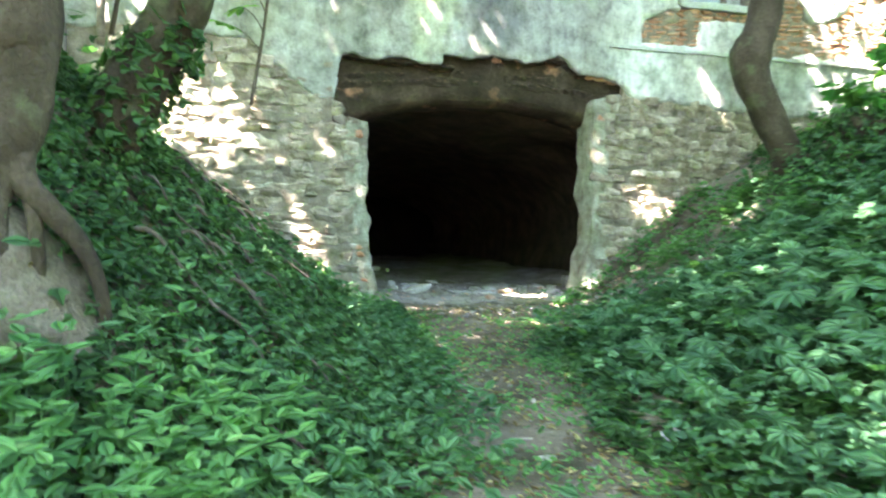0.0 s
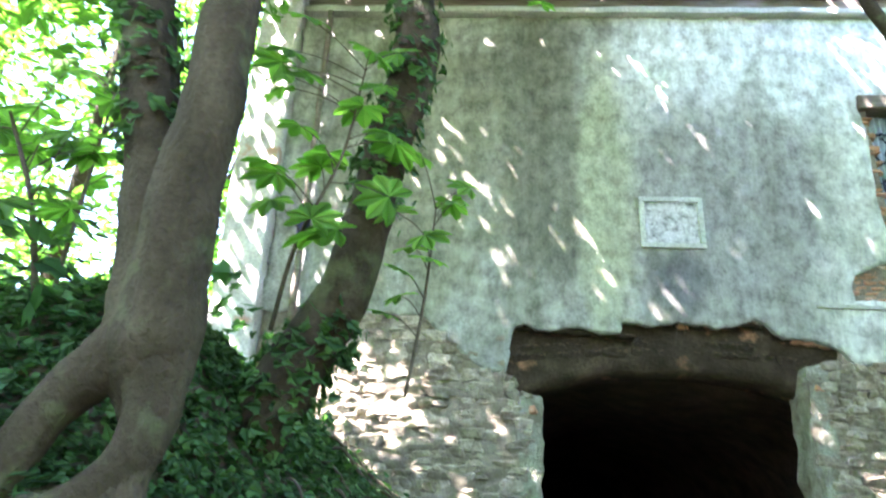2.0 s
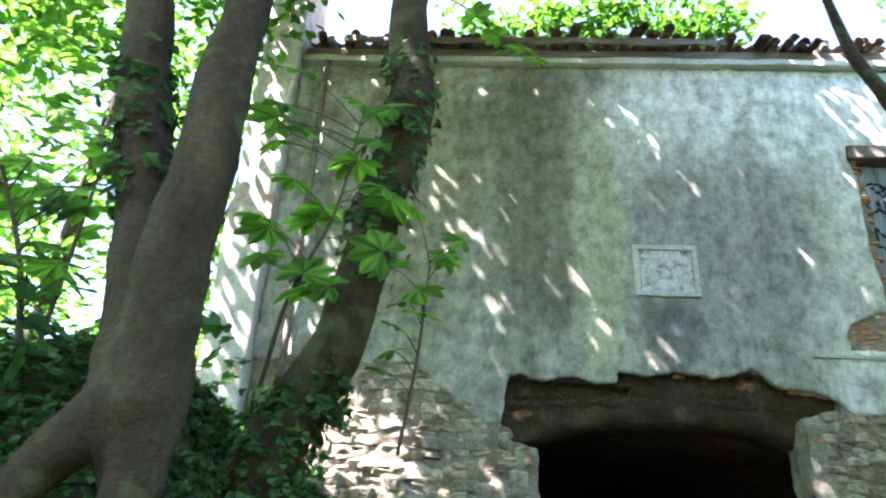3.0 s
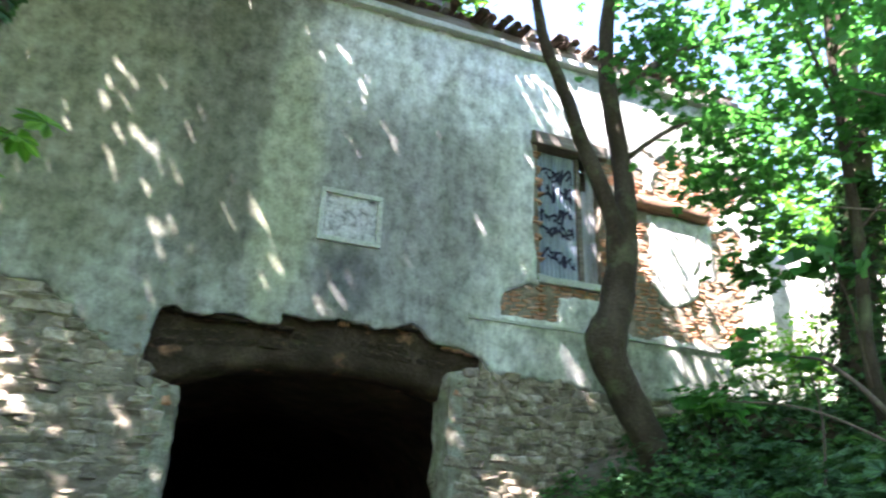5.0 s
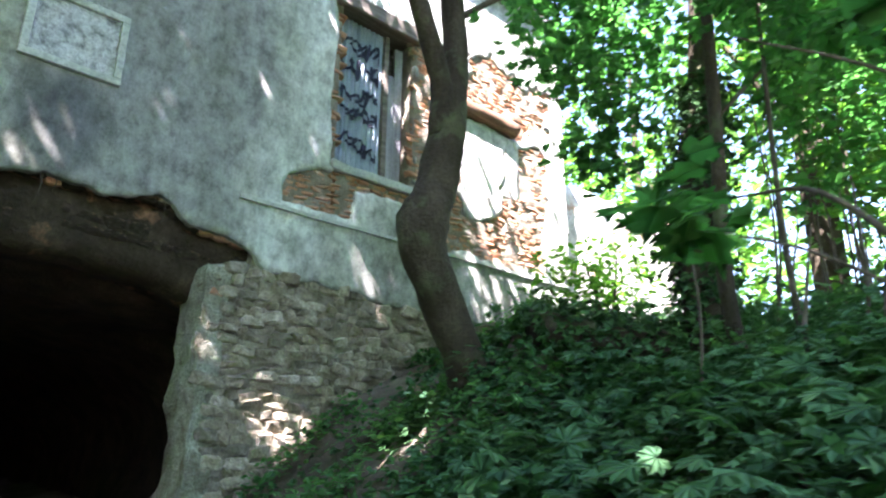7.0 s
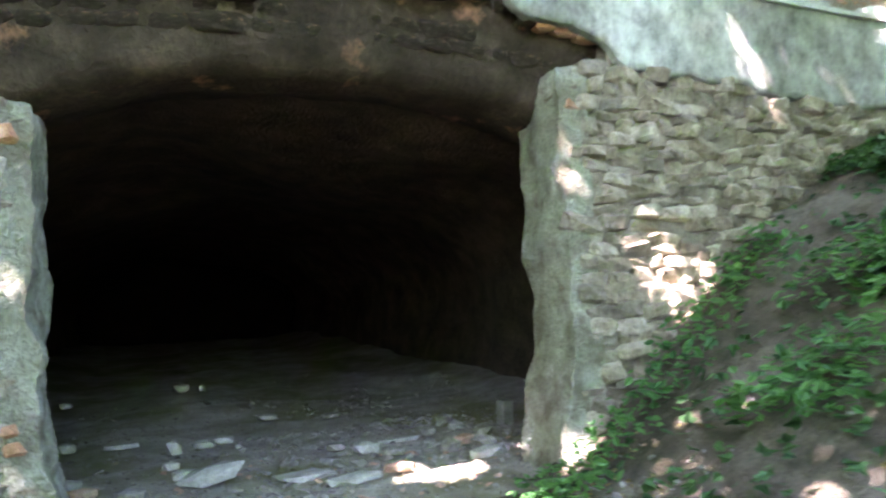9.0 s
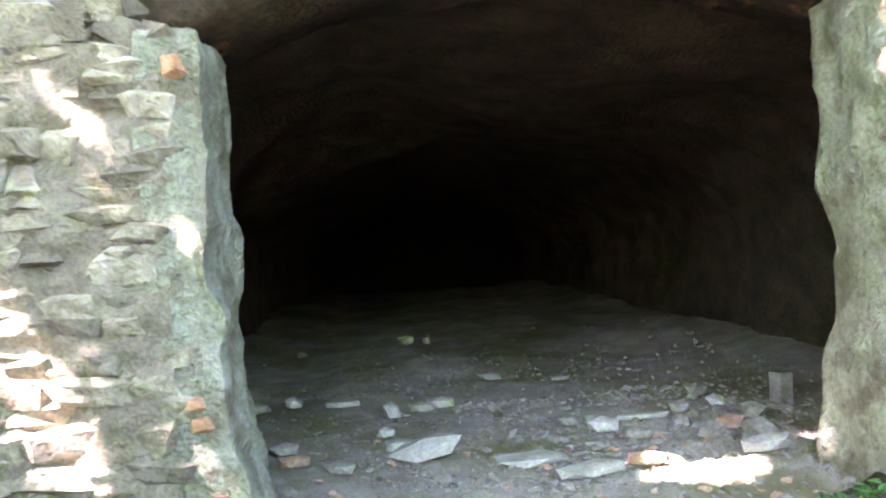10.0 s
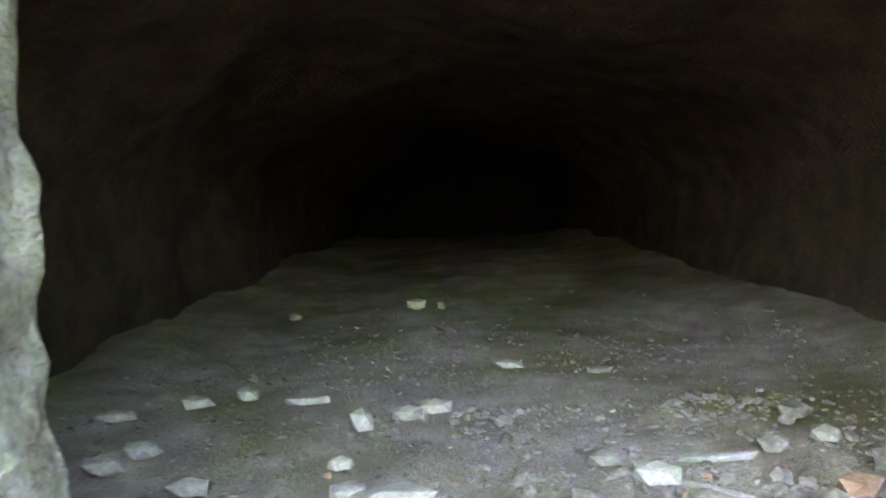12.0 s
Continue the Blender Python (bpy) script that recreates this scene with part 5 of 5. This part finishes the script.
for i, (x, y, sx, sy, sz, tz) in enumerate(((0.46, 3.2, 0.17, 0.05, 0.04, 8), (-0.73, 2.82, 0.14, 0.06, 0.05, 25), (-0.33, 3.18, 0.11, 0.08, 0.06, -10), (-0.03, 3.41, 0.1, 0.09, 0.07, 5), (0.93, 2.63, 0.08, 0.09, 0.1, 0),
                                            (1.19, 2.84, 0.13, 0.08, 0.06, 20), (1.37, 2.98, 0.13, 0.08, 0.06, 12), (0.89, 1.99, 0.07, 0.06, 0.05, 0), (-0.38, 1.99, 0.11, 0.08, 0.07, 30), (-0.3, 2.26, 0.12, 0.1, 0.07, 10),
                                            (1.97, 4.1, 0.14, 0.1, 0.05, 0), (3.56, 2.18, 0.12, 0.09, 0.06, 50), (1.09, 6.5, 0.13, 0.08, 0.09, 0), (1.38, 6.6, 0.05, 0.05, 0.07, 0), (-0.4, 6.6, 0.1, 0.07, 0.06, 0), (2.49, 1.74, 0.14, 0.1, 0.07, -12))):
    lay("rubble_stone", "pale grey stone lying on the dusty cellar floor", x, y, (sx, sy, sz), tz, ROCK, i + 1)
for i, (x, y, sx, sy, sz, tz) in enumerate(((2.28, 1.98, 0.11, 0.08, 0.06, 12), (2.62, 1.38, 0.12, 0.09, 0.05, -20), (3.12, 1.3, 0.1, 0.09, 0.07, 40), (3.4, 1.2, 0.15, 0.11, 0.08, 15), (0.16, 1.78, 0.11, 0.09, 0.06, 5), (0.62, 1.2, 0.14, 0.09, 0.05, -30),
                                            (3.06, 1.68, 0.09, 0.07, 0.05, 60), (2.13, 1.58, 0.1, 0.07, 0.04, -8), (3.2, 2.0, 0.1, 0.08, 0.06, 25), (3.66, 1.75, 0.13, 0.1, 0.08, 70), (2.7, 3.95, 0.12, 0.08, 0.04, 5), (3.6, 2.6, 0.12, 0.1, 0.07, 33))):
    lay("rubble_stone", "dusty grey-brown stone among the entrance rubble", x, y, (sx, sy, sz), tz, CHIP, i + 71)
lay("stone_slab", "large tilted pale stone slab in the entrance", 1.18, 1.45, (0.27, 0.15, 0.09), -18, ROCK, 40, (14, -12))
lay("rubble_stone", "small pale stone leaning on the slab", 0.98, 1.62, (0.09, 0.07, 0.06), 15, ROCK, 41)
lay("stone_slab", "flat pale slab lying in the entrance", 1.85, 1.1, (0.28, 0.12, 0.035), 8, ROCK, 42)
lay("stone_slab", "flat pale slab lying in the entrance", 2.15, 0.76, (0.24, 0.1, 0.04), 20, ROCK, 43)
lay("broken_brick", "broken orange brick lying in the entrance rubble", 2.5, 0.81, (0.13, 0.07, 0.05), -8, BROKEN_BRICK, 44, cat="brick")
lay("broken_brick", "broken orange brick lying at the threshold", 2.05, 0.2, (0.11, 0.07, 0.05), 30, BROKEN_BRICK, 45, cat="brick")
lay("broken_brick", "pinkish broken brick beside the jamb", 0.3, 1.35, (0.12, 0.08, 0.05), 10, BROKEN_BRICK, 46, cat="brick")
lay("broken_brick", "pinkish broken brick on the floor", 3.35, 1.52, (0.12, 0.09, 0.07), 40, BROKEN_BRICK, 47, cat="brick")
lay("plank", "pale splintered plank lying on the floor", 2.86, 1.95, (0.22, 0.05, 0.03), 3, ROCK, 48, cat="plank")
lay("plank", "pale splintered plank lying askew on the rubble", 2.72, 1.6, (0.24, 0.045, 0.025), -38, ROCK, 49, cat="plank")
lay("rubble_stone", "long pale stone at the edge of the rubble", 3.3, 0.95, (0.25, 0.1, 0.07), 22, ROCK, 50)
lay("path_stone", "pale half-buried stone beside the path", 1.33, -5.95, (0.16, 0.12, 0.07), 15, ROCK, 51, lift=0.5)
lay("path_stone", "flat yellowish stone in the weeds", 1.5, -5.5, (0.2, 0.14, 0.07), 40, MORTAR, 52, lift=0.4)
lay("path_stone", "small pale stone on the path", 0.54, -6.05, (0.06, 0.035, 0.02), 10, ROCK, 53, lift=0.5)
lay("fallen_stick", "short dark stick lying on the path", 0.5, -5.75, (0.08, 0.02, 0.015), -5, OLD_WOOD, 54, cat="stick")

post = box_mesh("stone_post", -0.065, 0.065, -0.06, 0.06, 0.0, 0.28, CHIP, 0.012)
tagged(part("stone_post", post, None, "", pose(4.05, 2.05, floor_at(4.05, 2.05) - 0.03, 1, 2, 12)), "short squared stone post standing on the floor", "post")


def rubble(name, label, n, box, size, material, k):
    """Small broken bits, past counting, joined."""
    base = []
    for s in range(6):
        me = rock_mesh("bit", (1, 0.8, 0.5), 60 + s + k, material, 1, 0.5)
        base.append((np.array([v.co[:] for v in me.vertices]), np.array([f.vertices[:] for f in me.polygons])))
        bpy.data.meshes.remove(me)
    vs, fs, o = [], [], 0
    for i in range(n):
        x, y = rng.uniform(box[0], box[1]), rng.uniform(box[2], box[3])
        if noise.noise((x * 1.1, y * 1.1, k)) < rng.uniform(-0.5, 0.3):
            continue
        v, f = base[i % 6]
        s = size * rng.lognormal(0, 0.5)
        rot = np.array(Euler(rng.uniform(-0.5, 0.5, 2).tolist() + [rng.uniform(0, 6.28)]).to_matrix())
        vs.append((v * s) @ rot.T + np.array((x, y, floor_at(x, y) + s * 0.2)))
        fs.append(f + o)
        o += len(v)
    ob = new(name, mesh_from(name, np.vstack(vs), np.vstack(fs), material, False))
    tagged(ob, label, "rubble", kind="stuff")


rubble("rubble", "grey stone chips and mortar crumbs on the floor", 1700, (0.2, 4.4, 0.1, 3.0), 0.016, DUST, 1)
rubble("rubble", "scattered chips deeper in the cellar", 220, (-1.3, 4.8, 3, 9), 0.016, DUST, 2)
rubble("rubble", "pale broken plaster and stone heaped at the threshold", 900, (1.0, 3.7, -1.2, 1.4), 0.017, CHIP, 3)
rubble("rubble", "pinkish brick crumbs in the entrance", 260, (0.3, 3.8, -0.9, 1.9), 0.022, BROKEN_BRICK, 4)
rubble("rubble", "fine crumbs and dry bits strewn over the floor", 4200, (-1.2, 4.8, 0.0, 5.0), 0.008, CHIP, 6)
rubble("rubble", "dark crumbs strewn over the floor", 2600, (-1.2, 4.8, 0.0, 6.0), 0.012, OLD_WOOD, 7)
rubble("rubble", "brown-grey broken stone bits strewn thickly by the jamb", 1700, (1.5, 4.3, 0.5, 3.0), 0.018, CHIP, 8)
rubble("pebbles", "small pebbles and crumbs on the trodden path", 1300, (-0.8, 4.2, -9.2, -0.3), 0.012, CHIP, 5)


# ---- masonry pieces ----
def stone_block(name, seed, material):
    bm = bmesh.new()
    add_box(bm, -0.5, 0.5, -0.5, 0.5, -0.5, 0.5)
    bmesh.ops.bevel(bm, geom=bm.edges[:], offset=0.19, segments=1, affect="EDGES")
    for v in bm.verts:
        v.co += noise.noise_vector(v.co * 1.5 + Vector((seed * 5.1, 0, 0))) * 0.31
    return from_bm(name, bm, material, False)


def lay_wall(parent, x0, x1, z0, z1, low, high, wide, ok, seed, material, name, depth=0.16, proud=-0.022, shapes=9, gap=-0.015, loose=0.035):
    """Courses of uneven pieces, set into the mortar face."""
    rr = random.Random(seed)
    kinds = [stone_block(name, seed * 10 + s, material) for s in range(shapes)]
    z, count = z0, 0
    while z < z1:
        h = rr.uniform(low, high)
        x = x0 - rr.uniform(0, 0.2)
        while x < x1:
            w = rr.uniform(*wide)
            cx, cz = x + w / 2, z + h / 2
            if ok(cx, cz) and rr.random() > 0.04:
                part(name, rr.choice(kinds), parent, "", Matrix.LocRotScale((cx, 0.08 - depth * 0.5 + 0.07 - proud + rr.uniform(-loose, loose), cz + rr.uniform(-loose, loose) * 0.7), Euler((rr.uniform(-2, 2) * loose, rr.uniform(-4, 4) * loose, rr.uniform(-3, 3) * loose)), (w - gap, depth, (h - gap) * rr.uniform(0.85, 1.15))))
                count += 1
            x += w
        z += h
    return count


def no_plaster(x, z):
    return keep(np.array([x]), np.array([z]))[0] < 0.04


lay_wall(wall_left, -2.9, 0.02, -0.1, 3.5, 0.07, 0.16, (0.12, 0.38), lambda x, z: no_plaster(x, z) and x < 0.0 and z > lie_at(x, -0.1) - 0.15 and not (x > -0.3 and z > 2.35), 1, STONE, "stone")
lay_wall(wall_right, 3.66, 7.0, 0.0, 3.0, 0.06, 0.15, (0.1, 0.32), lambda x, z: no_plaster(x, z) and x > 3.72 and z < 2.95 and z > lie_at(x, -0.1) - 0.15, 2, STONE, "stone")
in_window = lambda x, z: WIN[0] - 0.02 < x < WIN[1] + 0.02 and WIN[2] - 0.08 < z < WIN[3] + 0.05
lay_wall(wall_right, 4.3, 9.5, 3.86, 8.3, 0.072, 0.078, (0.2, 0.27), lambda x, z: no_plaster(x, z) and not in_window(x, z) and not (7.2 < x < 8.55 and 4.95 < z < 6.05) and not (6.8 < x < 8.45 and 6.0 < z < 6.35), 3, BRICK, "brick", 0.13, -0.006, 5, 0.008, 0.006)


def lay_reveal(jamb, x, top, face, seed):
    """Brick ends showing through the mortar at the front corner of a jamb."""
    rr = random.Random(seed)
    ends = stone_block("brick", seed + 3, BRICK)
    z = 0.2
    while z < top - 0.1:
        low = max(0.0, 0.75 - z) * 0.2
        part("brick", ends, jamb, "", Matrix.LocRotScale((x + face * (low - 0.12 + rr.uniform(-0.06, 0.02)), 0.08 + rr.uniform(0.0, 0.06), z), Euler((rr.uniform(-0.12, 0.12), rr.uniform(-0.15, 0.15), rr.uniform(-0.1, 0.1))), (0.13, rr.uniform(0.06, 0.16), rr.uniform(0.06, 0.13))))
        z += rr.choice((0.1, 0.35, 0.7))


def lay_fringe():
    """Broken brick and mortar hanging under the torn edge of the plaster."""
    rr = random.Random(17)
    arch = bpy.data.objects["lintel"]
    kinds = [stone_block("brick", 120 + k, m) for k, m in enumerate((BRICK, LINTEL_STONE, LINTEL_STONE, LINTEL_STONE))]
    x = -0.24
    while x < 4.05:
        w = rr.uniform(0.12, 0.3)
        top = float(np.interp(x, [-0.2, 1.24, 1.28, 3.0, 3.35, 4.1], [3.36, 3.28, 3.46, 3.48, 3.32, 3.2]))
        part("brick", rr.choice(kinds), arch, "", Matrix.LocRotScale((x + w / 2, 0.15 + rr.uniform(-0.03, 0.03), top + rr.uniform(-0.02, 0.03)), Euler((rr.uniform(-0.1, 0.1), rr.uniform(-0.06, 0.06), rr.uniform(-0.15, 0.15))), (w, 0.18, rr.uniform(0.05, 0.085))))
        x += w * 0.95


def rootlet(x, z, length):
    """A dry thread of root hanging from the broken edge."""
    pts = [(x, 0.06, z + 0.05, 0.006), (x + 0.015, 0.05, z - length * 0.4, 0.005), (x - 0.01, 0.055, z - length, 0.002)]
    tagged(new("hanging_rootlet", tube("hanging_rootlet", pts, TWIG, 5, 4, 0.2)), "thin dry rootlet hanging from the broken plaster edge", "rootlet", "rootlets under the plaster edge")


for x, z, length in ((1.98, 3.46, 0.26), (2.1, 3.46, 0.14), (1.36, 3.45, 0.18), (0.7, 3.33, 0.15), (3.1, 3.46, 0.2)):
    rootlet(x, z, length)
lay_fringe()
lay_reveal(bpy.data.objects["jamb_left"], OPEN_L, 2.42, 1, 5)
lay_reveal(bpy.data.objects["jamb_right"], OPEN_R, 2.9, -1, 6)
for x, z, s in ((-0.2, 2.46, 0.15), (0.0, 2.4, 0.1), (3.85, 2.86, 0.16), (3.72, 2.72, 0.12), (-0.24, 2.62, 0.1)):
    part("stone", rock_mesh("stone", (s * 1.3, 0.3, s), x + z, MORTAR), wall_left if x < 1 else wall_right, "", pose(x, 0.3, z, 0, 25 if x < 1 else -20, 0))


def lay_arch():
    """Rough stones and brick ends of the flat arch, set in its face."""
    rr = random.Random(12)
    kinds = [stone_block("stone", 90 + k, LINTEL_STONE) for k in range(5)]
    arch = bpy.data.objects["lintel"]
    for row, z0 in enumerate((2.98, 3.1)):
        x = -0.2
        while x < 4.0:
            w, h = rr.uniform(0.14, 0.34), rr.uniform(0.08, 0.13)
            z = z0 + 0.14 * max(0.0, 1 - ((x - 2.0) / 2.05) ** 2)
            part("stone", rr.choice(kinds), arch, "", Matrix.LocRotScale((x + w / 2, 0.275 + rr.uniform(-0.01, 0.02), z), Euler((0, (x - 1.9) * 0.08 + rr.uniform(-0.1, 0.1), 0)), (w, 0.12, h)))
            x += w + 0.01


lay_arch()
